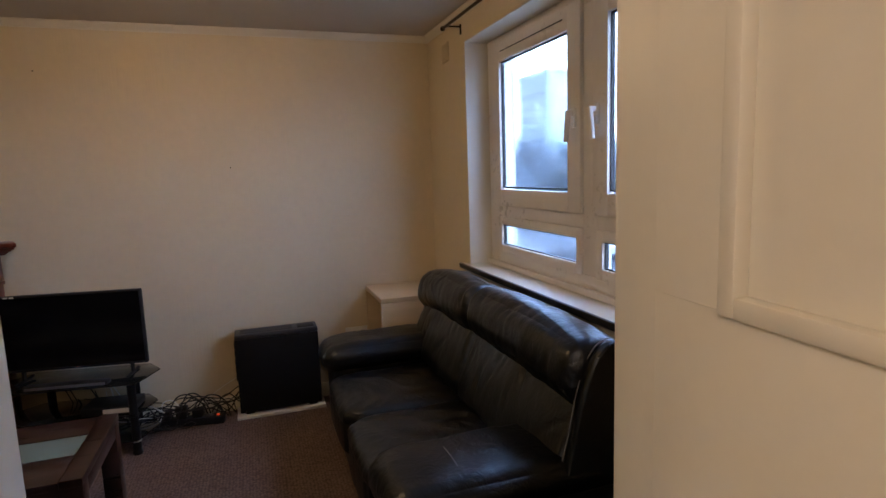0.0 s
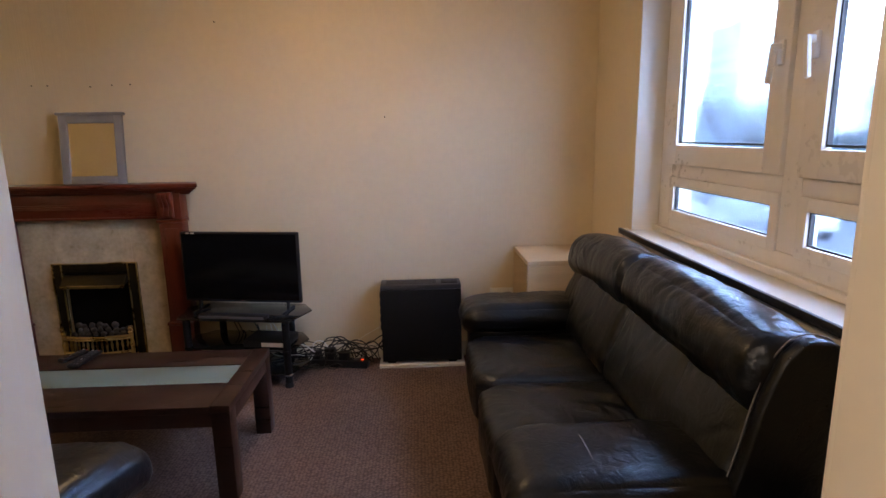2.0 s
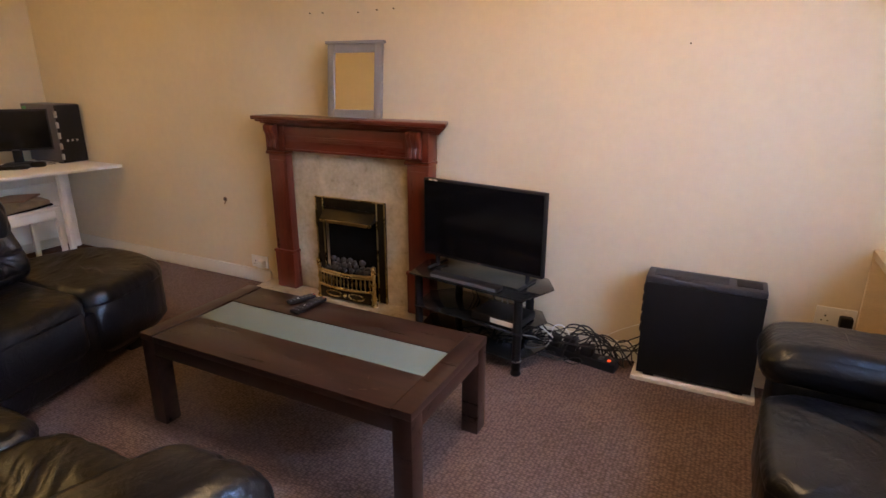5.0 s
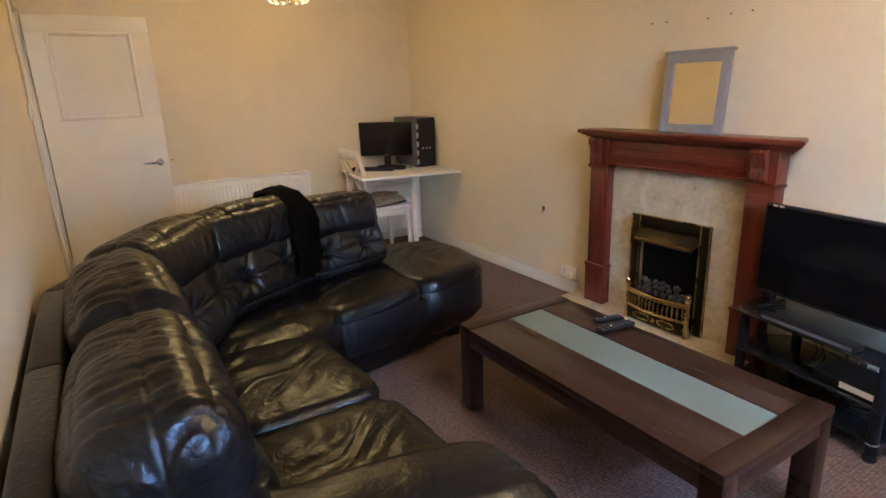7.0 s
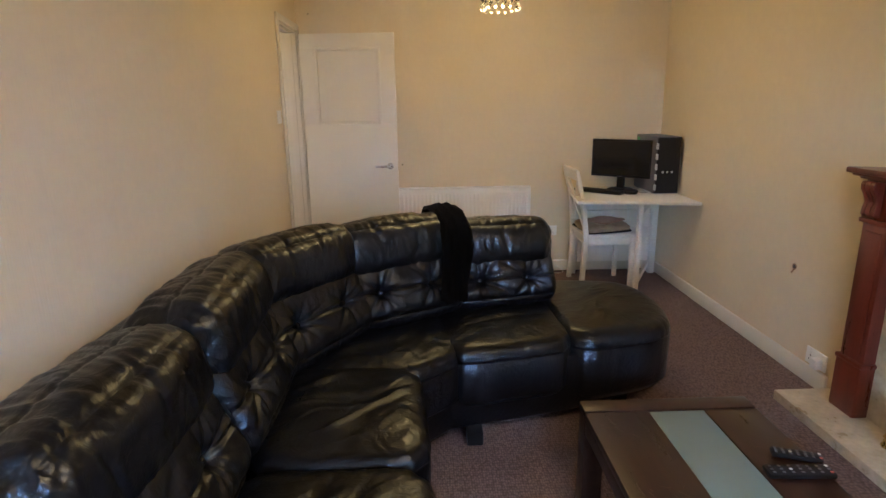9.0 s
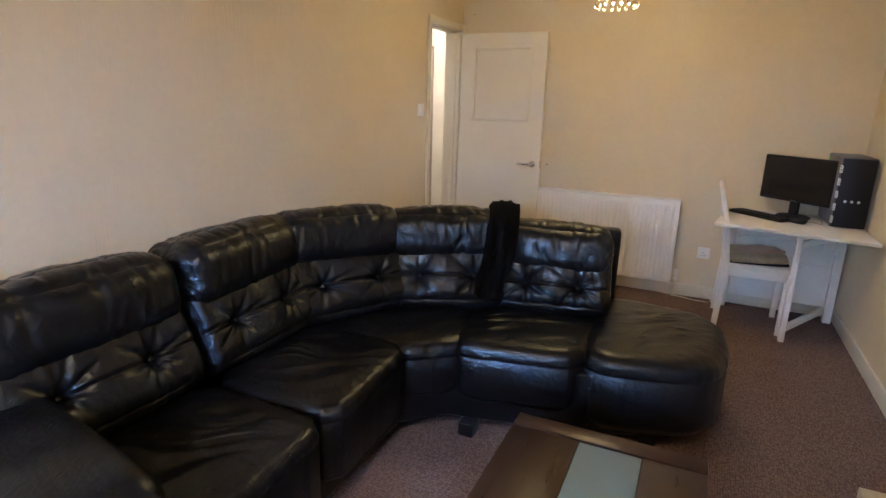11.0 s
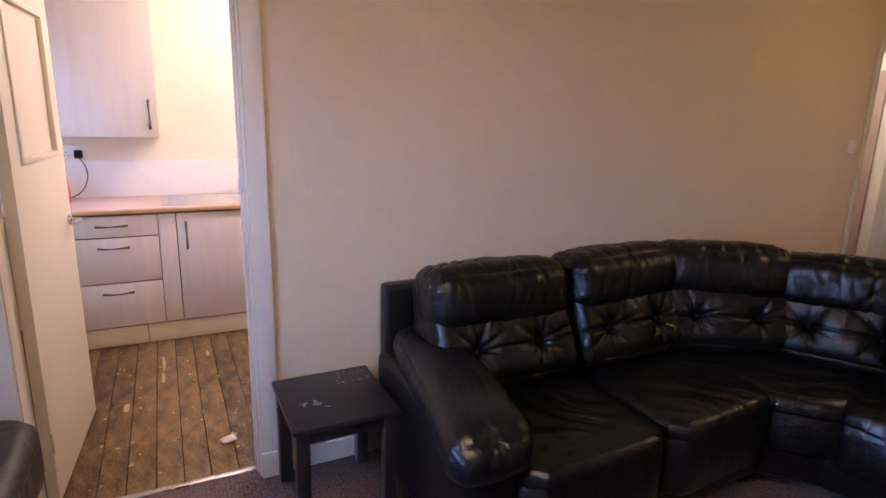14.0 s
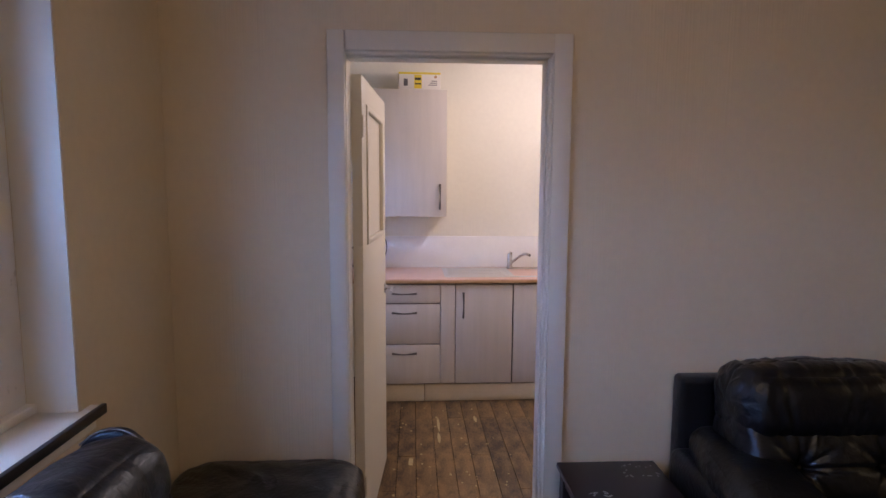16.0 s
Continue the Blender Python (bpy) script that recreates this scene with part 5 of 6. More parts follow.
def nail(place, normal, r=0.004):
    s = thing("wall_nail", place, "small rusty nail stuck in the wallpaper", "nail", "nails in the walls")
    p, d = Vector(place), Vector(normal)
    part("shank", bm_tube(p, p + d * 0.012, 0.0018, None, 6), BRONZE, s)
    part("head", bm_tube(p + d * 0.011, p + d * 0.014, r, None, 8), BRONZE, s)


for x, z in ((-1.718, 1.708), (-1.821, 1.706), (-1.942, 1.698), (-2.180, 1.706), (-2.268, 1.707), (-1.212, 2.044), (-0.268, 1.507)):
    nail((x, 2.949, z), (0, -1, 0))
nail((-4.999, 0.795, 0.947), (1, 0, 0), 0.006)
nail((-4.999, 0.10, 2.12), (1, 0, 0))


# ---- cables and extension block behind the stand ----
def cables():
    rnd = random.Random(3)
    s = thing("extension_block", (-0.58, 2.84, 0.0), "black extension block with plugs on the carpet", "extension lead")
    s.matrix_world = pose(-0.60, 2.83, 0.0, 0, 0, -10)
    local("block", bm_box(-0.19, -0.035, 0.0, 0.19, 0.035, 0.045, 0.005), BLACKP, s)
    for k, px in enumerate((-0.14, -0.05, 0.04)):
        local("plug", bm_box(px - 0.03, -0.028, 0.045, px + 0.03, 0.028, 0.095 + 0.02 * (k % 2), 0.007), BLACKP, s, "black plug")
    local("neon", bm_box(0.145, -0.012, 0.045, 0.160, 0.004, 0.050), REDGLOW, s, "lit red neon")
    local("switch", bm_box(0.10, -0.015, 0.045, 0.125, 0.015, 0.052, 0.002), GREYP, s)
    routes = [[(-0.99, 2.79, 0.30), (-0.95, 2.84, 0.12), (-0.82, 2.80, 0.16), (-0.74, 2.82, 0.10)]]
    for k in range(15):
        a = (rnd.uniform(-1.30, -0.86), rnd.uniform(2.78, 2.88), rnd.uniform(0.10, 0.36))
        b = (rnd.uniform(-0.85, -0.45), rnd.uniform(2.80, 2.89), rnd.uniform(0.05, 0.10))
        mid = [(a[0] + (b[0] - a[0]) * t + rnd.uniform(-0.05, 0.05), rnd.uniform(2.77, 2.90), rnd.uniform(0.02, 0.17)) for t in (0.25, 0.5, 0.75)]
        routes.append([a, *mid, b])
    for k in range(6):
        a = (rnd.uniform(-0.68, -0.45), rnd.uniform(2.80, 2.88), rnd.uniform(0.04, 0.09))
        b = (-0.325, rnd.uniform(2.82, 2.90), rnd.uniform(0.08, 0.22))
        routes.append([a, ((a[0] + b[0]) / 2 - 0.04, rnd.uniform(2.77, 2.88), rnd.uniform(0.02, 0.16)), ((a[0] + b[0]) / 2 + 0.05, 2.85, rnd.uniform(0.03, 0.15)), b])
    for k in range(9):
        a, b = rnd.uniform(-0.82, -0.55), rnd.uniform(-0.52, -0.34)
        y = rnd.uniform(2.76, 2.88)
        routes.append([(a, y, 0.02), (a + 0.05, y + 0.02, rnd.uniform(0.08, 0.15)), ((a + b) / 2, y, rnd.uniform(0.10, 0.19)), (b - 0.03, y + 0.02, rnd.uniform(0.06, 0.13)), (b, y + 0.03, 0.03)])
    for k in range(5):
        c, r = (rnd.uniform(-0.86, -0.45), rnd.uniform(2.74, 2.82)), rnd.uniform(0.04, 0.09)
        routes.append([(c[0] + r * math.cos(t), c[1] + 0.5 * r * math.sin(t), 0.008 + 0.025 * rnd.random()) for t in (0, 1.2, 2.4, 3.6, 4.8, 6.0)])
    for k, r in enumerate(routes):
        pale = k in (0, 5, 9)
        tagged(cable("power_cable", r, rnd.choice((0.0026, 0.0034, 0.004)), WHITEP if pale else RUBBER), ("white" if pale else "black") + " cable tangled on the carpet", "cable", "tangled cables")
    tagged(cable("power_cable", [(-0.58, 2.86, 0.07), (-0.45, 2.93, 0.15), (-0.33, 2.925, 0.22)], 0.002, WHITEP), "thin white cable tangled on the carpet", "cable", "tangled cables")


REDGLOW = glowing("red_neon", (1.0, 0.10, 0.02), 0.042)
cables()


def remote(place, turn, length, label):
    s = thing("remote_control", place, label, "remote control", "", turn)
    w = length * 0.14
    local("body", bm_box(-length / 2, -w, 0, length / 2, w, 0.016, 0.006), BLACKP, s)
    n = 7
    for k in range(n):
        for j in (-1, 0, 1):
            m2 = WHITEP if (k, j) in ((6, 1), (2, 0)) else RED if (k, j) == (6, -1) else GREYP
            local("key", bm_box((k / n - 0.44) * length, j * w * 0.55 - 0.0035, 0.0155, (k / n - 0.44) * length + 0.008, j * w * 0.55 + 0.0035, 0.018, 0.001), m2, s)


remote((-1.625, 2.015, 0.406), 87, 0.185, "long black television remote on the coffee table")
remote((-1.700, 2.055, 0.406), 70, 0.135, "short black remote on the coffee table")


# ---- desk corner ----
def radiator():
    s = thing("radiator", (-4.95, 1.3, 0.1), "white panel radiator under a plain wall", "radiator")
    y0, y1, z0, z1 = 0.765, 1.850, 0.112, 0.758
    part("panel", bm_box(-4.912, y0, z0, -4.902, y1, z1 - 0.012, 0.004), RADW, s)
    part("rear_panel", bm_box(-4.972, y0 + 0.01, z0, -4.962, y1 - 0.01, z1 - 0.014, 0.004), RADW, s)
    n = 32
    flute = bmesh.new()
    prof = [(-0.009, 0), (-0.006, 0.005), (0.006, 0.005), (0.009, 0)]
    bm_extrude(prof, z0 + 0.035, z1 - 0.05, "z", 0, flute)
    first = local("flute", flute, RADW, s)
    for k in range(n):
        ob = first if k == 0 else new("flute", first.data)
        ob.parent = s
        ob.matrix_world = Matrix.Translation((-4.9025, y0 + 0.03 + k * (y1 - y0 - 0.06) / (n - 1), 0)) @ pose(0, 0, 0, 0, 0, -90)
        ob.matrix_parent_inverse = Matrix.Identity(4)
    part("top_grille", bm_box(-4.976, y0 - 0.004, z1 - 0.014, -4.897, y1 + 0.004, z1, 0.003), RADW, s)
    for a, b in ((y0 - 0.004, y0 + 0.001), (y1 - 0.001, y1 + 0.004)):
        part("side_cover", bm_box(-4.976, a, z0 + 0.02, -4.897, b, z1 - 0.013, 0.002), RADW, s)
    own = bm_tube((-4.94, y1 + 0.035, 0.0), (-4.94, y1 + 0.035, 0.15), 0.0075, None, 10)
    bm_tube((-4.94, y1 - 0.01, 0.14), (-4.94, y1 + 0.035, 0.14), 0.0085, None, 10, own)
    part("pipe", own, PAINT, s, "white painted feed pipe")
    part("valve", bm_lathe(((0.015, 0.13), (0.017, 0.15), (0.013, 0.16), (0.019, 0.175), (0.019, 0.215), (0.012, 0.222)), 14, None, pose(-4.94, y1 + 0.035, 0)), WHITEP, s, "white valve head")


RADW = material("radiator_enamel", (0.80, 0.78, 0.72), 0.35, var=0.04, scale=3, bump=0.02)
radiator()
tagged(cable("telephone_cable", [(-4.97, 1.75, 0.012), (-4.93, 1.95, 0.006), (-4.90, 2.08, 0.006), (-4.95, 2.16, 0.006), (-4.975, 2.1, 0.05)], 0.003, WHITEP), "white cable along the skirting board", "cable")


def gateleg_table():
    s = thing("drop_leaf_table", (-4.6, 2.55, 0), "white drop-leaf table opened in the corner", "table")
    top = [(-4.975, 2.175), (-4.305, 2.085), (-4.142, 2.930), (-4.975, 2.934)]
    part("tabletop", bm_extrude(top, 0.708, 0.730, "z", 0.003), WHITEW, s)
    for x, y in ((-4.875, 2.895), (-4.92, 2.23)):
        part("post", bm_box(x - 0.03, y - 0.025, 0.0, x + 0.03, y + 0.025, 0.707, 0.003), WHITEW, s)
    for k, z in enumerate((0.555, 0.400, 0.245, 0.105)):
        part("drawer_front", bm_box(-4.900, 2.262, z, -4.880, 2.868, z + 0.148, 0.003), WHITEW, s)
    part("carcass", bm_box(-4.972, 2.262, 0.10, -4.902, 2.868, 0.706), WHITEW, s)
    own = bm_box(-0.022, -0.016, 0.0, 0.022, 0.016, 0.707, 0.003)
    part("gate_leg", merge(None, own, pose(-4.335, 2.568, 0.0)), WHITEW, s)
    for z in (0.085, 0.63):
        a, b = Vector((-4.335, 2.568, z)), Vector((-4.865, 2.860, z))
        own = bm_box(-0.012, -0.022, 0, 0.012, 0.022, (b - a).length, 0.002)
        part("gate_rail", merge(None, own, Matrix.Translation(a) @ (b - a).to_track_quat("Z", "Y").to_matrix().to_4x4()), WHITEW, s)


gateleg_table()


def dining_chair():
    s = thing("dining_chair", (-4.62, 2.38, 0), "white wooden chair with a crossed back at the table", "chair")
    x0, x1, yb, yf = -4.80, -4.425, 2.175, 2.575
    seat = part("seat", bm_box(x0 - 0.015, yb - 0.005, 0.425, x1 + 0.015, yf + 0.02, 0.450, 0.006), WHITEW, s, "seat board with grey wear")
    for x in (x0, x1):
        part("front_leg", bm_extrude([(x - 0.019, 0.425), (x + 0.019, 0.425), (x + 0.013, 0.0), (x - 0.013, 0.0)], yf - 0.035, yf, "y", 0.003), WHITEW, s)
        own = bm_extrude([(yb + 0.038, 0.45), (yb + 0.040, 0.40), (yb + 0.018, 0.0), (yb - 0.018, 0.0), (yb + 0.0, 0.42), (yb - 0.028, 0.70), (yb - 0.085, 0.925), (yb - 0.055, 0.93), (yb + 0.005, 0.70)], x - 0.015, x + 0.015, "x", 0.003)
        part("back_post", own, WHITEW, s)
    for ya in (yb + 0.02, yf - 0.03):
        part("seat_rail", bm_box(x0 + 0.01, ya, 0.365, x1 - 0.01, ya + 0.02, 0.425, 0.003), WHITEW, s)
    for xa in (x0 - 0.008, x1 - 0.012):
        part("seat_rail", bm_box(xa, yb + 0.03, 0.365, xa + 0.02, yf - 0.02, 0.425, 0.003), WHITEW, s)
    own = bm_box(x0 - 0.018, -0.012, 0, x1 + 0.018, 0.012, 0.085, 0.008)
    part("top_rail", merge(None, own, pose(0, yb - 0.055, 0.860, 14, 0, 0)), WHITEW, s)
    for a, b in ((x0, x1), (x1, x0)):
        p, q = Vector((a, yb + 0.010, 0.50)), Vector((b, yb - 0.052, 0.875))
        own = bm_box(-0.016, -0.007, 0, 0.016, 0.007, (q - p).length, 0.003)
        part("cross_bar", merge(None, own, Matrix.Translation(p) @ (q - p).to_track_quat("Z", "Y").to_matrix().to_4x4()), WHITEW, s)


dining_chair()


def seat_cushion():
    own = pillow(0.34, 0.34, 0.05, 0.024, 12, 0.012, 0.006, 77)
    s = thing("chair_cushion", (-4.62, 2.37, 0.452), "flat tan cushion with a dark underside on the chair", "cushion")
    part("cover", merge(None, own, pose(-4.615, 2.37, 0.482, 3, 2, 6)), TAN, s, "", 180)
    part("underside", merge(None, pillow(0.35, 0.35, 0.02, 0.009, 8, 0, 0.003, 78), pose(-4.615, 2.37, 0.462, 3, 2, 6)), WOOL, s, "", 180)
    s2 = thing("folded_paper", (-4.62, 2.40, 0.51), "folded brown paper bag on the cushion", "paper bag")
    part("sheet", merge(None, pillow(0.24, 0.20, 0.016, 0.006, 8, 0.004, 0.008, 79), pose(-4.61, 2.39, 0.522, 4, -3, 30)), TAPE, s2, "", 60)


TAN = material("tan_fabric", (0.30, 0.24, 0.15), 0.9, var=0.2, scale=20, fine=200, bump=0.3)
seat_cushion()


def monitor():
    s = thing("computer_monitor", (-4.79, 2.56, 0.731), "black computer monitor on the white table", "monitor")
    s.matrix_world = pose(-4.795, 2.560, 0.731, 0, 0, 50)
    local("housing", bm_box(-0.245, -0.014, 0.105, 0.245, 0.020, 0.405, 0.004), BLACKP, s)
    local("screen", bm_box(-0.232, -0.0155, 0.122, 0.232, -0.0135, 0.393), SCREEN, s, "dark switched-off screen")
    local("logo_strip", bm_box(-0.02, -0.0155, 0.110, 0.02, -0.0135, 0.116), GREYP, s, "small grey maker's bar")
    local("neck", bm_box(-0.03, 0.0, 0.012, 0.03, 0.03, 0.13, 0.006), BLACKP, s)
    local("base", bm_lathe(((0.105, 0.0), (0.105, 0.006), (0.09, 0.014), (0.02, 0.018)), 28, None, pose(0, 0.015, 0)), BLACKP, s)


monitor()


def keyboard():
    s = thing("keyboard", (-4.66, 2.38, 0.731), "black computer keyboard on the white table", "keyboard")
    s.matrix_world = pose(-4.70, 2.365, 0.731, 0, 0, 47)
    local("case", bm_box(-0.20, -0.065, 0, 0.20, 0.065, 0.018, 0.005), BLACKP, s)
    for r in range(5):
        for c in range(15):
            local("key", bm_box(-0.19 + c * 0.0255, -0.055 + r * 0.0225, 0.0175, -0.19 + c * 0.0255 + 0.022, -0.055 + r * 0.0225 + 0.019, 0.023), BLACKP, s)


keyboard()


def mouse():
    s = thing("computer_mouse", (-4.56, 2.56, 0.731), "black computer mouse with its cable", "mouse")
    own = pillow(0.10, 0.058, 0.034, 0.016, 8, 0.004, 0.0, 3)
    part("shell", merge(None, own, pose(-4.575, 2.575, 0.749, 0, 0, 60)), BLACKP, s, "", 180)
    cable("cable", [(-4.60, 2.61, 0.742), (-4.64, 2.66, 0.734), (-4.60, 2.70, 0.734), (-4.68, 2.72, 0.734), (-4.76, 2.73, 0.734)], 0.002, GREYP, s, "thin grey cable")


mouse()


def desk_pc():
    s = thing("desktop_computer", (-4.76, 2.84, 0.731), "black tower computer with silver front trim on the table", "computer")
    x0, x1, y0, y1, z0, z1 = -4.965, -4.555, 2.738, 2.925, 0.731, 1.166
    part("case", bm_box(x0, y0, z0 + 0.008, x1, y1, z1, 0.005), GREYP, s)
    fr = part("front", bm_box(x1 + 0.0005, y0 + 0.006, z0 + 0.006, x1 + 0.022, y1 - 0.002, z1 - 0.004, 0.006), BLACKP, s)
    for k in range(5):
        part("trim_bar", bm_box(x1 + 0.004, y0 - 0.002, z0 + 0.03 + k * 0.078, x1 + 0.024, y0 + 0.012, z0 + 0.075 + k * 0.078, 0.003), CHROME, fr, "silver trim bar")
    for k in range(3):
        part("socket_ring", bm_lathe(((0.008, 0), (0.009, 0.002), (0.004, 0.003)), 10, None, pose(x1 + 0.0215, y0 + 0.055 + k * 0.035, z0 + 0.17, 0, 90, 0)), CHROME, fr)
    part("green_sticker", bm_box(x0 + 0.02, y0 - 0.0015, z1 - 0.06, x0 + 0.07, y0 + 0.0005, z1 - 0.02), GREEN, s, "small green sticker")
    for fx in (x0 + 0.03, x1 - 0.07):
        part("foot", bm_box(fx, y0 + 0.01, z0 - 0.0005, fx + 0.04, y1 - 0.01, z0 + 0.008), RUBBER, s)


GREEN = material("green_sticker", (0.06, 0.35, 0.12), 0.5, bump=0.0)
desk_pc()


# ---- ceiling lights ----
def chandelier():
    s = thing("chandelier", (-3.72, 1.43, H), "small chandelier with hanging crystal drops", "chandelier")
    part("ceiling_rose", bm_lathe(((0.055, 0), (0.055, -0.012), (0.03, -0.03), (0.008, -0.036)), 20, None, pose(-3.72, 1.43, H)), CHROME, s)
    part("stem", bm_tube((-3.72, 1.43, H - 0.03), (-3.72, 1.43, 2.11), 0.006, None, 8), CHROME, s)
    ring = bmesh.new()
    for k in range(24):
        a, b = 2 * math.pi * k / 24, 2 * math.pi * (k + 1) / 24
        bm_tube((-3.72 + 0.105 * math.cos(a), 1.43 + 0.105 * math.sin(a), 2.03), (-3.72 + 0.105 * math.cos(b), 1.43 + 0.105 * math.sin(b), 2.03), 0.006, None, 6, ring)
    for a in (0, math.pi / 2):
        c2, s2 = 0.105 * math.cos(a), 0.105 * math.sin(a)
        bm_tube((-3.72 - c2, 1.43 - s2, 2.03), (-3.72 + c2, 1.43 + s2, 2.03), 0.003, None, 6, ring)
    bm_tube((-3.72, 1.43, 2.03), (-3.72, 1.43, 2.11), 0.004, None, 6, ring)
    part("ring", ring, BLACKM, s, "black ring holding the drops")
    bead = bm_lathe(((0.001, 0.015), (0.010, 0.006), (0.010, -0.006), (0.001, -0.015)), 6)
    drop = bm_lathe(((0.001, 0.02), (0.006, 0.010), (0.012, -0.012), (0.008, -0.024), (0.001, -0.030)), 7)
    b0, d0 = local("bead", bead, INK, s, "black glass bead", 10), local("crystal_drop", drop, CRYSTAL, s, "clear crystal drop", 10)
    for k in range(16):
        a = 2 * math.pi * k / 16
        for first, z in ((b0, 2.008), (d0, 1.968)):
            ob = first if k == 0 else new(first.name.split(".")[0], first.data)
            ob.parent = s
            ob.matrix_basis = Matrix.Translation((0.105 * math.cos(a), 0.105 * math.sin(a), z - H)) @ pose(0, 0, 0, 0, 0, 23 * k)


chandelier()


def dome_light():
    s = thing("dome_ceiling_light", (-0.52, 1.72, H), "lit round glass ceiling light", "ceiling light")
    part("rim", bm_lathe(((0.165, 0), (0.172, -0.012), (0.165, -0.022), (0.15, -0.022)), 32, None, pose(-0.52, 1.72, H)), BRASS, s)
    ob = part("shade", bm_lathe(((0.155, -0.02), (0.150, -0.05), (0.125, -0.085), (0.08, -0.108), (0.02, -0.116)), 32, None, pose(-0.52, 1.72, H)), SHADE, s, "glowing frosted glass shade", 180)
    ob.visible_shadow = False


SHADE = glowing("lit_frosted_shade", (1.0, 0.72, 0.36), 1.8)
dome_light()


# ---- kitchen ----
def bow_handle(a, b, out, parent):
    """A thin flared bow handle between two fixings; out is how it stands off."""
    a, b, o = Vector(a), Vector(b), Vector(out)
    own, n = bmesh.new(), 8
    for k in range(n):
        t0, t1 = k / n, (k + 1) / n
        p = a.lerp(b, t0) + o * math.sin(math.pi * t0)
        q = a.lerp(b, t1) + o * math.sin(math.pi * t1)
        bm_tube(p, q, 0.004 + 0.004 * abs(2 * t0 - 1), 0.004 + 0.004 * abs(2 * t1 - 1), 8, own)
    part("handle", own, DULLSTEEL, parent, "dull steel bow handle", 180)


KF = -1.735
DULLSTEEL = material("dull_dark_steel", (0.16, 0.15, 0.14), 0.38, 0.9, var=0.1, scale=12, fine=150, bump=0.03)
# Carcass colour is darkened to paint the shade in drawer and door gaps.
GAP = material("shadowed_carcass_board", (0.16, 0.14, 0.12), 0.7, var=0.1, bump=0.03)


def drawer_unit():
    s = thing("drawer_unit", (0.17, -2.0, 0), "pale laminate kitchen drawer unit", "kitchen unit")
    part("body", bm_box(-0.100, -2.29, 0.125, 0.448, KF - 0.020, 0.857), GAP, s)
    for z0, z1 in ((0.716, 0.846), (0.424, 0.709), (0.134, 0.417)):
        f = part("drawer_front", bm_box(-0.102, KF - 0.019, z0, 0.448, KF, z1, 0.003), ASHGREY, s)
        z = z1 - 0.062
        bow_handle((0.235, KF, z), (0.065, KF, z), (0, 0.028, 0), f)


def cupboard(x0, x1, hx, label):
    s = thing("base_cupboard", ((x0 + x1) / 2, -2.0, 0), label, "kitchen unit", "kitchen base units")
    part("body", bm_box(x0, -2.29, 0.125, x1, KF - 0.020, 0.857), GAP, s)
    d = part("door", bm_box(x0 + 0.002, KF - 0.019, 0.134, x1 - 0.002, KF, 0.846, 0.003), ASHGREY, s)
    if hx is not None:
        bow_handle((hx, KF, 0.790), (hx, KF, 0.610), (0, 0.028, 0), d)


drawer_unit()
s = thing("filler_panel", (-0.155, -1.75, 0), "narrow laminate filler panel between kitchen units", "kitchen unit")
part("panel", bm_box(-0.207, -2.0, 0.134, -0.105, KF, 0.846, 0.003), ASHGREY, s)
cupboard(-0.615, -0.210, -0.265, "pale laminate cupboard under the sink drainer")
cupboard(-1.05, -0.620, None, "pale laminate cupboard under the sink bowl")
for x0, x1 in ((0.008, 0.448), (-1.05, 0.004)):
    s = thing("plinth_board", ((x0 + x1) / 2, KF - 0.03, 0), "cream plinth board under the kitchen units", "plinth", "kitchen plinths")
    part("board", bm_box(x0, KF - 0.045, 0.001, x1, KF - 0.012, 0.123, 0.002), PLINTHW, s)

s = thing("kitchen_worktop", (-0.3, -2.0, 0.86), "pink laminate worktop with a wood-coloured edge", "worktop")
part("surface", bm_box(-1.06, KY0 + 0.002, 0.858, 0.97, KF + 0.012, 0.890, 0.004), PINKTOP, s)
part("front_edge", bm_box(-1.06, KF + 0.0125, 0.859, 0.97, KF + 0.020, 0.882, 0.003), EDGEWOOD, s, "worn wood-coloured edging")
s = thing("splashback", (-0.3, KY0, 0.9), "plain white splashback panel along the worktop", "splashback")
part("panel", bm_box(-1.06, KY0 + 0.001, 0.891, 0.97, KY0 + 0.012, 1.140, 0.002), WHITEP, s)


SINKSTEEL = material("satin_sink_steel", (0.62, 0.60, 0.57), 0.45, 0.75, var=0.05, scale=10, fine=200, bump=0.02)


def sink():
    s = thing("kitchen_sink", (-0.6, -2.0, 0.89), "stainless steel inset sink with ribbed drainer", "sink")
    own = bm_box(-0.60, -2.235, 0.8905, -0.135, -1.785, 0.896, 0.003)
    part("drainer", own, SINKSTEEL, s)
    for k in range(11):
        y = -2.19 + k * 0.036
        part("rib", bm_box(-0.57, y, 0.8955, -0.17, y + 0.012, 0.898, 0.001), SINKSTEEL, s)
    own = bm_box(-1.04, -2.235, 0.8905, -0.60, -2.195, 0.896, 0.002)
    bm_box(-1.04, -1.825, 0.8905, -0.60, -1.785, 0.896, 0.002, bm=own)
    bm_box(-1.04, -2.195, 0.8905, -1.00, -1.825, 0.896, 0.002, bm=own)
    bm_box(-0.64, -2.195, 0.8905, -0.60, -1.825, 0.896, 0.002, bm=own)
    part("bowl_rim", own, SINKSTEEL, s)


sink()


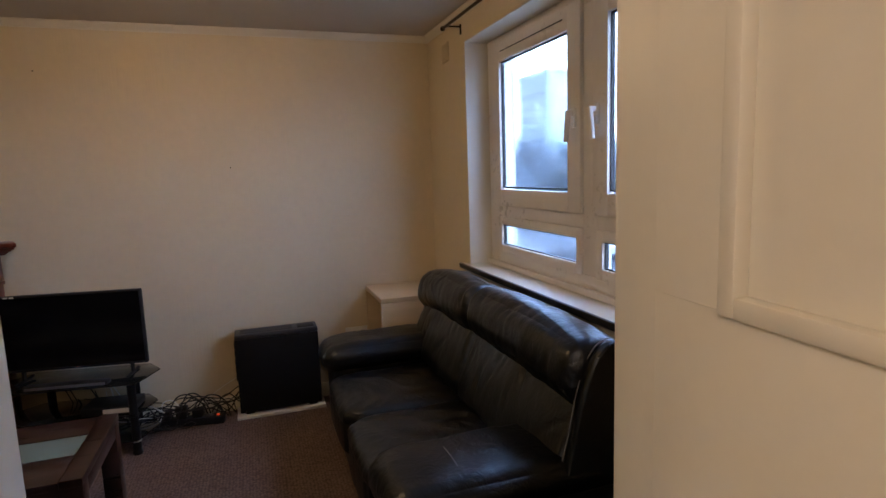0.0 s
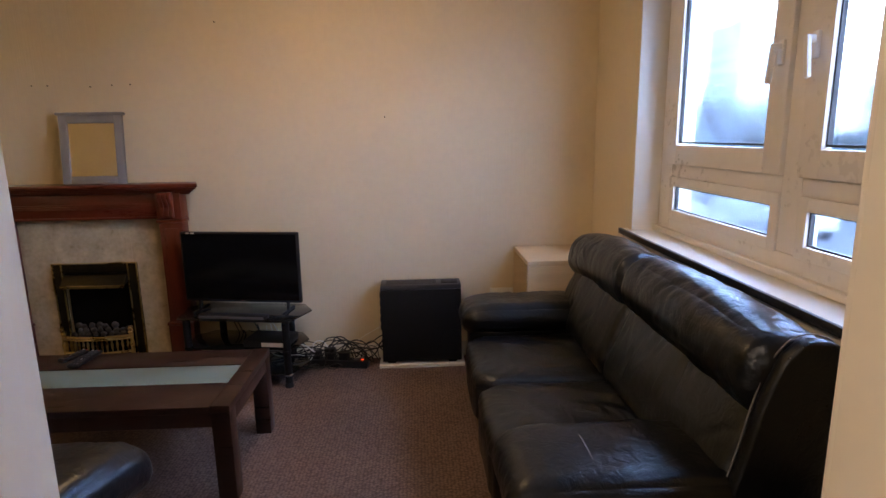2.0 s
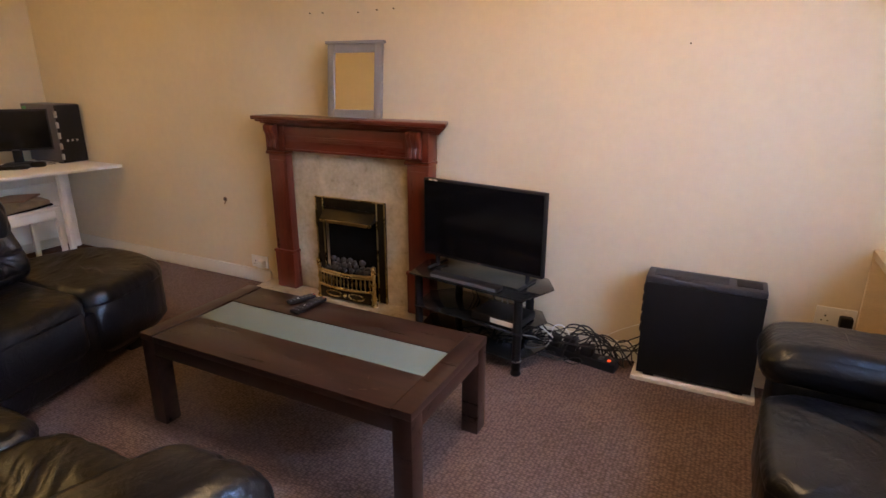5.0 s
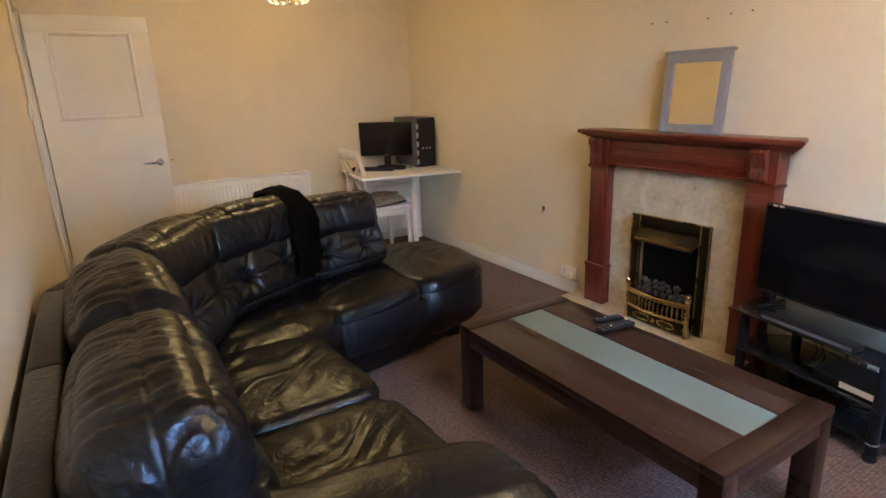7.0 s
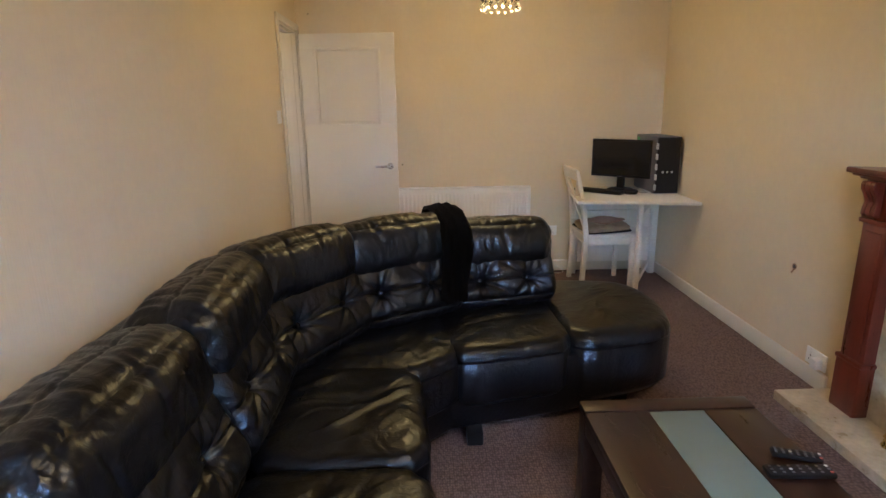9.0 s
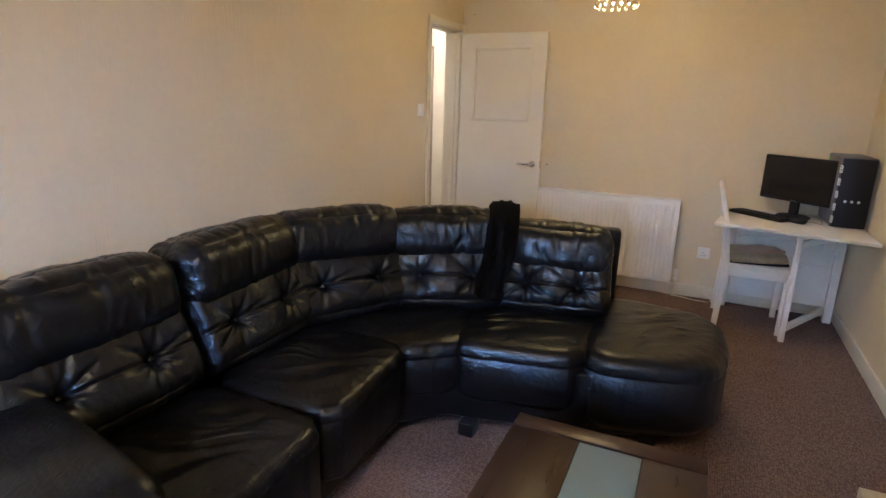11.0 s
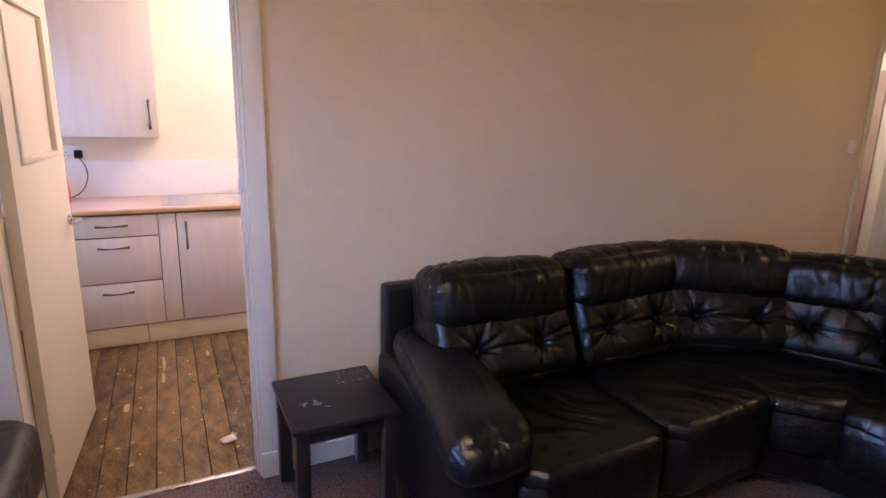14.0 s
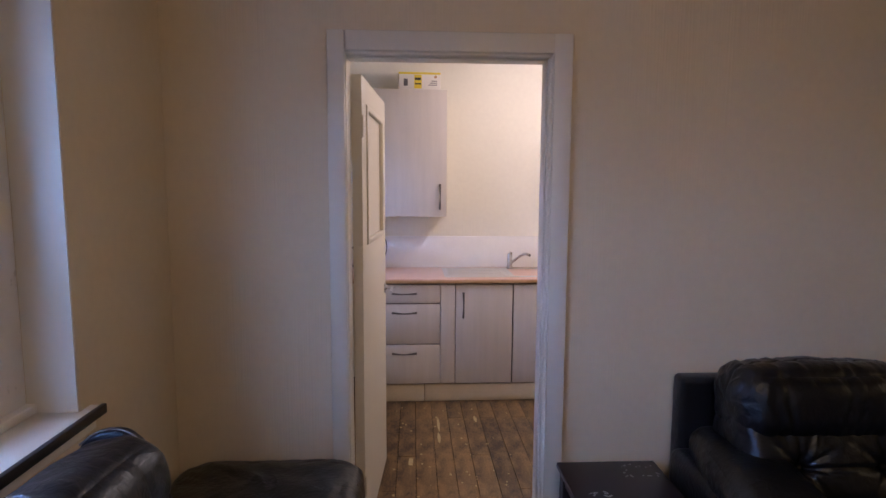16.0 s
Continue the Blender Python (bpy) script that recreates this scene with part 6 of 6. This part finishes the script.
def tap():
    s = thing("mixer_tap", (-0.67, -2.21, 0.896), "chrome mixer tap with a lever", "tap")
    part("body", bm_lathe(((0.026, 0.0), (0.026, 0.008), (0.020, 0.012), (0.020, 0.105), (0.016, 0.118)), 20, None, pose(-0.67, -2.21, 0.896)), CHROME, s)
    cable("spout", [(-0.67, -2.205, 0.93), (-0.715, -2.13, 0.985), (-0.765, -2.06, 1.025), (-0.79, -2.03, 1.018)], 0.010, CHROME, s, "angled spout")
    part("lever", bm_box(-0.680, -2.215, 1.012, -0.660, -2.150, 1.026, 0.005), CHROME, s)


tap()


def wall_cabinet():
    s = thing("wall_cabinet", (0.15, -2.13, 1.31), "pale laminate kitchen wall cabinet", "kitchen cabinet")
    part("body", bm_box(-0.152, KY0 + 0.002, 1.313, 0.450, -1.995, 2.218), ASHGREY, s)
    part("side_edge", bm_box(-0.158, KY0 + 0.002, 1.313, -0.1525, -1.995, 2.218, 0.001), PLINTHW, s, "cream edging on the cabinet side")
    d = part("door", bm_box(-0.155, -1.994, 1.311, 0.450, -1.975, 2.220, 0.003), ASHGREY, s)
    bow_handle((-0.108, -1.975, 1.545), (-0.108, -1.975, 1.365), (0, 0.028, 0), d)


wall_cabinet()


def carton():
    s = thing("cardboard_carton", (0.04, -2.12, 2.222), "white carton with yellow printing on the wall cabinet", "box")
    s.matrix_world = pose(0.045, -2.12, 2.2205, 0, 0, 2)
    local("carton_body", bm_box(-0.15, -0.10, 0, 0.15, 0.10, 0.125, 0.002), CARD, s)
    local("yellow_top", bm_box(-0.151, -0.101, 0.112, 0.151, 0.1015, 0.1265, 0.001), YELLOW, s, "yellow band along the lid")
    local("yellow_label", bm_box(-0.015, 0.100, 0.012, 0.038, 0.1015, 0.108), YELLOW, s, "yellow printed block")
    local("dark_print", bm_box(-0.010, 0.1012, 0.070, 0.034, 0.1022, 0.088), INK, s)
    local("dark_print", bm_box(-0.010, 0.1012, 0.040, 0.034, 0.1022, 0.050), INK, s)
    local("round_mark", bm_lathe(((0.010, 0), (0.010, 0.0015), (0.006, 0.002)), 14, None, pose(-0.115, 0.1, 0.095, -90, 0, 0)), EDGEWOOD, s, "small round mark")
    for k in range(3):
        local("print_line", bm_box(-0.125, 0.1005, 0.035 + k * 0.014, -0.060 - 0.012 * k, 0.1012, 0.040 + k * 0.014), GREYP, s)
    local("print_block", bm_box(0.085, 0.1005, 0.030, 0.115, 0.1012, 0.080), GREYP, s)


carton()
k = socket("kitchen_socket", (0.372, KY0 + 0.001, 1.195), 180, "white kitchen socket with a black plug in it", BLACKP)
tagged(cable("kettle_cable", [(0.336, KY0 + 0.04, 1.170), (0.300, KY0 + 0.06, 1.10), (0.300, KY0 + 0.05, 1.02), (0.34, KY0 + 0.06, 0.94), (0.40, KY0 + 0.12, 0.905)], 0.0035, RUBBER), "black kettle cable hanging to the worktop", "cable")


def kettle():
    s = thing("kettle", (0.46, -2.08, 0.891), "red plastic kettle on the worktop", "kettle")
    part("body", bm_lathe(((0.075, 0.0), (0.080, 0.02), (0.078, 0.10), (0.066, 0.17), (0.05, 0.185)), 24, None, pose(0.46, -2.08, 0.8915)), RED, s, "", 180)
    part("lid", bm_lathe(((0.05, 0.185), (0.045, 0.195), (0.012, 0.20), (0.012, 0.212), (0.004, 0.215)), 20, None, pose(0.46, -2.08, 0.8915)), BLACKP, s)
    cable("handle", [(0.51, -2.08, 1.07), (0.57, -2.08, 1.06), (0.575, -2.08, 0.97), (0.535, -2.08, 0.93)], 0.010, BLACKP, s, "black handle")


kettle()


# ---- kitchen floorboards, each a board of its own ----
structure("floor_kitchen", bm_box(KX0, KY0, -0.12, X1, -0.066, -0.024), SOOT, "worn bare floorboards with paint spots", "floor")
fk = bpy.data.objects["floor_kitchen"]
rnd = random.Random(8)
x, k = KX0 + 0.002, 0
while x < X1 - 0.02:
    w = min(rnd.choice((0.098, 0.104, 0.110)), X1 - x - 0.002)
    joint = rnd.choice((None, -1.45, -0.92, -0.55))
    for y0, y1 in (((KY0 + 0.002, -0.070),) if joint is None else ((KY0 + 0.002, joint - 0.001), (joint + 0.001, -0.070))):
        own = bm_box(-w / 2 + 0.0015, y0, -0.022, w / 2 - 0.0015, y1, -0.0015 + rnd.uniform(-0.0015, 0.0005), 0.0015, 1)
        b = part("floorboard", own, BOARD, None)
        b.parent = fk
        b.matrix_basis = Matrix.Translation((x + w / 2, 0, 0))
    x += w
structure("trim_threshold", bm_box(DK0 + 0.003, -0.078, 0.0, DK1 - 0.003, -0.050, 0.006, 0.002), CHROME, "worn metal carpet strip in the doorway", "threshold strip")


def paint_spots():
    own, r2 = bmesh.new(), random.Random(21)
    for _ in range(70):
        px, py, r = r2.uniform(-0.55, 0.35), r2.uniform(-1.65, -0.15), r2.uniform(0.002, 0.009)
        pts = [(px + r * r2.uniform(0.6, 1.2) * math.cos(a), py + r * r2.uniform(0.6, 1.5) * math.sin(a)) for a in (0, 0.9, 1.8, 2.7, 3.6, 4.5, 5.4)]
        bm_extrude(pts, -0.001, 0.0008, "z", 0, own)
    for px, py, lx, ly in ((-0.075, -1.35, 0.010, 0.12), (-0.07, -1.15, 0.012, 0.08), (-0.32, -1.42, 0.012, 0.05), (0.10, -0.85, 0.02, 0.05)):
        pts = [(px + lx * r2.uniform(0.6, 1.1) * math.cos(a), py + ly * r2.uniform(0.8, 1.1) * math.sin(a)) for a in (0, 0.7, 1.3, 1.9, 2.6, 3.3, 4.0, 4.7, 5.4)]
        bm_extrude(pts, -0.001, 0.0006, "z", 0, own)
    ob = part("floor_paint_spots", own, SPOT, None, "old cream paint spots on the floorboards")
    tagged(ob, category="paint spots", kind="stuff")


SPOT = material("old_cream_paint", (0.50, 0.40, 0.20), 0.7, var=0.2, scale=30, bump=0.0)
paint_spots()
s = thing("paper_scrap", (-0.33, -0.33, 0), "crumpled scrap of white paper on the floorboards", "paper")
part("scrap", merge(None, pillow(0.06, 0.035, 0.012, 0.005, 6, 0.003, 0.012, 91), pose(-0.335, -0.33, 0.007, 0, 0, 20)), CARD, s, "", 30)


# ---- hall beyond the far doorway ----
TAUPE = material("taupe_stained_casing", (0.46, 0.36, 0.29), 0.5, var=0.1, scale=4, fine=50, bump=0.04)


def hall_door():
    s = thing("hall_cupboard_door", (-6.23, -0.7, 0), "brown wooden door and casing across the hall", "door")
    tagged(s, kind="structure")
    own = bm_box(-6.249, -1.06, 0.0, -6.215, -0.87, 2.0, 0.004)
    part("casing", own, TAUPE, s, "brown stained door casing")
    part("leaf", bm_box(-6.249, -0.865, 0.01, -6.235, -0.16, 1.99, 0.003), KPAPER, s, "cream painted door")


hall_door()


# ---- outside the window ----
GZ = -3.2
ASPHALT = material("wet_asphalt", (0.05, 0.052, 0.055), 0.8, var=0.3, scale=0.6, fine=25, bump=0.2)
GRASS = material("winter_grass", (0.06, 0.085, 0.03), 0.9, var=0.4, scale=0.5, fine=14, bump=0.4)
BARK = material("grey_bark", (0.16, 0.165, 0.17), 0.9, var=0.3, scale=6, fine=40, stretch=(1, 1, 0.3), bump=0.5)
# Leaf colour is lightened towards blue-grey to carry the haze over the scrub.
LEAF = material("hazed_evergreen", (0.15, 0.19, 0.19), 0.8, var=0.4, scale=3, fine=20, bump=0.3)
HARL = material("grey_harling", (0.45, 0.45, 0.43), 0.9, var=0.1, scale=2, fine=60, bump=0.3)
# Tower concrete has the mist in front of it mixed into its colour.
BLOCKW = material("haze_paled_concrete", (0.70, 0.76, 0.76), 0.9, var=0.12, scale=0.2, fine=4, bump=0.1)
PAVE = material("damp_concrete_paving", (0.20, 0.20, 0.19), 0.85, var=0.2, scale=0.8, fine=20, bump=0.1)
DARKGL = material("far_window_glass", (0.05, 0.07, 0.08), 0.15, var=0.2, bump=0.0)
CARW = material("white_car_paint", (0.75, 0.76, 0.78), 0.2, var=0.04, bump=0.0, coat=0.6)
CARB = material("dark_car_paint", (0.02, 0.025, 0.035), 0.2, var=0.1, bump=0.0, coat=0.6)
CARS = material("silver_car_paint", (0.38, 0.40, 0.42), 0.25, 0.4, var=0.05, bump=0.0, coat=0.6)
structure("ground", bm_box(XO, -600, GZ - 0.4, 1500, 700, GZ), GRASS, "rough winter grass outside", "ground")
structure("road", bm_box(9, -60, GZ + 0.004, 24, 110, GZ + 0.02), ASPHALT, "wet grey car park below the window", "car park")
structure("pavement", bm_box(6.5, -60, GZ + 0.004, 8.98, 90, GZ + 0.12, 0.02), PAVE, "concrete pavement with a kerb", "pavement")
structure("wall_outside_north", bm_box(XO - 0.02, Y1 + 0.16, GZ, XO, 9, 6), HARL, "grey harled outside wall", "wall")
structure("wall_outside_south", bm_box(XO - 0.02, -9, GZ, XO, KY0 - 0.21, 6), HARL, "grey harled outside wall", "wall")


def car(place, turn, paint, label):
    s = thing("parked_car", place, label, "car", "parked cars", turn)
    side = [(-2.1, 0.30), (-2.15, 0.62), (-1.95, 0.86), (-1.15, 0.95), (0.95, 0.97), (1.9, 0.86), (2.12, 0.62), (2.1, 0.28)]
    local("body", bm_extrude(side, -0.84, 0.84, "y", 0.05), paint, s)
    top = [(-1.45, 0.94), (-0.95, 1.38), (-0.4, 1.47), (0.55, 1.42), (1.15, 0.96)]
    local("cabin", bm_extrude(top, -0.70, 0.70, "y", 0.05), DARKGL, s, "dark car windows")
    local("roof", bm_extrude([(-0.95, 1.37), (-0.4, 1.485), (0.55, 1.44), (0.62, 1.40), (-0.4, 1.44)], -0.66, 0.66, "y", 0.01), paint, s)
    for wx in (-1.3, 1.3):
        for wy in (-0.80, 0.80):
            w = local("wheel", bm_tube((wx, wy - 0.1, 0.31), (wx, wy + 0.1, 0.31), 0.31, None, 20), RUBBER, s)
            local("rim", bm_tube((wx, wy - 0.105, 0.31), (wx, wy + 0.105, 0.31), 0.19, None, 14), CHROME, w)
    for wy in (-0.6, 0.6):
        local("headlight", bm_box(-2.16, wy - 0.16, 0.62, -2.08, wy + 0.16, 0.76, 0.02), WHITEP, s)
        local("tail_light", bm_box(2.05, wy - 0.14, 0.64, 2.13, wy + 0.14, 0.78, 0.02), RED, s)


for (px, py, turn, paint, label) in ((17.2, 24.6, 80, CARW, "white car parked below the flats"), (14.5, 25.5, 75, CARB, "dark car parked below the flats"),
                                     (19.5, 33, 85, CARS, "silver car parked below the flats"), (16.5, 36, 95, CARB, "dark car parked below the flats"), (21, 44, 80, CARW, "white car parked below the flats"), (11.5, 24.5, 95, CARS, "silver car parked below the flats")):
    car((px, py, GZ + 0.02), turn, paint, label)


def tree(place, height, seed, label):
    """A bare winter tree: forked limbs down to fine twigs, with a few dry leaf clumps."""
    r2 = random.Random(seed)
    s = thing("bare_tree", place, label, "tree", "trees by the car park")
    limbs, twigs, tips = bmesh.new(), bmesh.new(), []

    def grow(a, d, length, r, depth):
        b = a + d * length
        bm_tube(a, b, r, r * 0.65, 7 if depth < 2 else 4, limbs if depth < 3 else twigs)
        if depth >= 5:
            tips.append(b)
            return
        for _ in range(3 if depth < 4 else 2):
            nd = (d + Vector((r2.uniform(-0.75, 0.75), r2.uniform(-0.75, 0.75), r2.uniform(-0.1, 0.55)))).normalized()
            grow(a.lerp(b, r2.uniform(0.55, 1.0)), nd, length * r2.uniform(0.6, 0.8), r * 0.55, depth + 1)

    grow(Vector((0, 0, 0)), Vector((0, 0, 1)), height * 0.30, height * 0.022, 0)
    local("trunk", limbs, BARK, s)
    crown = local("twigs", twigs, BARK, s)
    verts, faces = [], []
    for p in tips:
        for _ in range(2):
            q = p + Vector((r2.uniform(-0.3, 0.3), r2.uniform(-0.3, 0.3), r2.uniform(-0.3, 0.3)))
            u, v = Vector((r2.uniform(-1, 1), r2.uniform(-1, 1), r2.uniform(-1, 1))).normalized() * 0.11, Vector((r2.uniform(-1, 1), r2.uniform(-1, 1), r2.uniform(-1, 1))).normalized() * 0.07
            n = len(verts)
            verts += [q - u, q + v, q + u, q - v]
            faces.append((n, n + 1, n + 2, n + 3))
    me = bpy.data.meshes.new("leaves")
    me.from_pydata(verts, [], faces)
    me.materials.append(LEAF)
    ob = new("leaves", me)
    ob.parent = s
    tagged(ob, "sparse dull leaves", kind="stuff")
    return s


t1 = tree((28, 50, GZ), 10.5, 4, "tall bare tree behind the car park")
t2 = tree((27, 62, GZ), 9.5, 9, "bare tree behind the car park")
t3 = tree((30, 38, GZ), 12, 15, "tall bare tree behind the car park")
for t0, px, py, turn in ((t1, 31, 56, 70), (t2, 26.5, 44, 130), (t3, 32, 70, 200), (t1, 29, 30, 160), (t2, 34, 82, 20), (t3, 27, 33, 90), (t1, 35, 95, 250), (t2, 33, 46, 310), (t3, 29, 66, 40), (t2, 26, 38, 75)):
    copy_thing(t0, pose(px, py, GZ, 0, 0, turn))


def hedge():
    """Dense scrub along the car park's far side, as many small leaves."""
    r2 = np.random.RandomState(2)
    n = 26000
    c = np.stack([r2.uniform(24.5, 27.5, n), r2.uniform(0, 115, n), np.zeros(n)], 1)
    top = 3.2 + 1.3 * np.sin(c[:, 1] * 0.21) + 0.8 * np.sin(c[:, 1] * 0.63 + 1)
    c[:, 2] = GZ + r2.uniform(0, 1, n) ** 0.7 * np.maximum(1.0, top)
    u = r2.normal(size=(n, 3)) * 0.16
    v = r2.normal(size=(n, 3)) * 0.16
    verts = np.stack([c - u, c + v, c + u, c - v], 1).reshape(-1, 3)
    me = bpy.data.meshes.new("scrub_hedge")
    me.from_pydata(verts.tolist(), [], np.arange(4 * n).reshape(-1, 4).tolist())
    me.materials.append(LEAF)
    tagged(new("scrub_hedge", me), "tangled dark scrub along the car park", "hedge", kind="stuff")


hedge()


def far_wood():
    """A bare wood beyond the scrub: very many thin twigs with an uneven skyline."""
    r2 = np.random.RandomState(6)
    n = 60000
    c = np.stack([r2.uniform(27, 37, n), r2.uniform(14, 100, n), np.zeros(n)], 1)
    sky_line = 7.4 + 1.6 * np.sin(c[:, 1] * 0.23) + 1.5 * np.sin(c[:, 1] * 0.71 + 2) + 1.0 * np.sin(c[:, 1] * 1.9 + c[:, 0])
    c[:, 2] = GZ + r2.uniform(0, 1, n) ** 0.85 * sky_line
    d = r2.normal(size=(n, 3)) * (0.22, 0.22, 0.16) + (0, 0, 0.14)
    w = r2.normal(size=(n, 3))
    w = w / np.linalg.norm(w, axis=1)[:, None] * 0.035
    verts = np.stack([c - d - w, c - d + w, c + d + w * 0.4, c + d - w * 0.4], 1).reshape(-1, 3)
    me = bpy.data.meshes.new("far_wood")
    me.from_pydata(verts.tolist(), [], np.arange(4 * n).reshape(-1, 4).tolist())
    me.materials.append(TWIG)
    tagged(new("far_wood", me), "bare wood beyond the car park, coloured pale for haze", "wood", kind="stuff")


# Distant haze is painted into the twigs as a pale blue-grey.
TWIG = material("haze_coloured_twigs", (0.33, 0.40, 0.45), 0.9, var=0.3, scale=0.4, fine=3, bump=0.0)
far_wood()


def tower_block():
    s = thing("tower_block", (75, 126, GZ), "distant concrete tower block, paled for haze", "building")
    x0, x1, y0, y1, h = 68, 82, 120, 136, 27
    part("wall", bm_box(x0, y0, GZ, x1, y1, GZ + h), BLOCKW, s)
    part("roof", bm_box(x0 - 0.3, y0 - 0.3, GZ + h, x1 + 0.3, y1 + 0.3, GZ + h + 0.8), BLOCKW, s)
    for f in range(8):
        for k in range(5):
            # Windows share the harling grey: their low contrast imitates haze.
            part("window", bm_box(x0 - 0.06, y0 + 1.2 + k * 3.0, GZ + 2 + f * 2.8, x0 + 0.05, y0 + 2.8 + k * 3.0, GZ + 3.4 + f * 2.8), HARL, s)
    return s


tower_block()
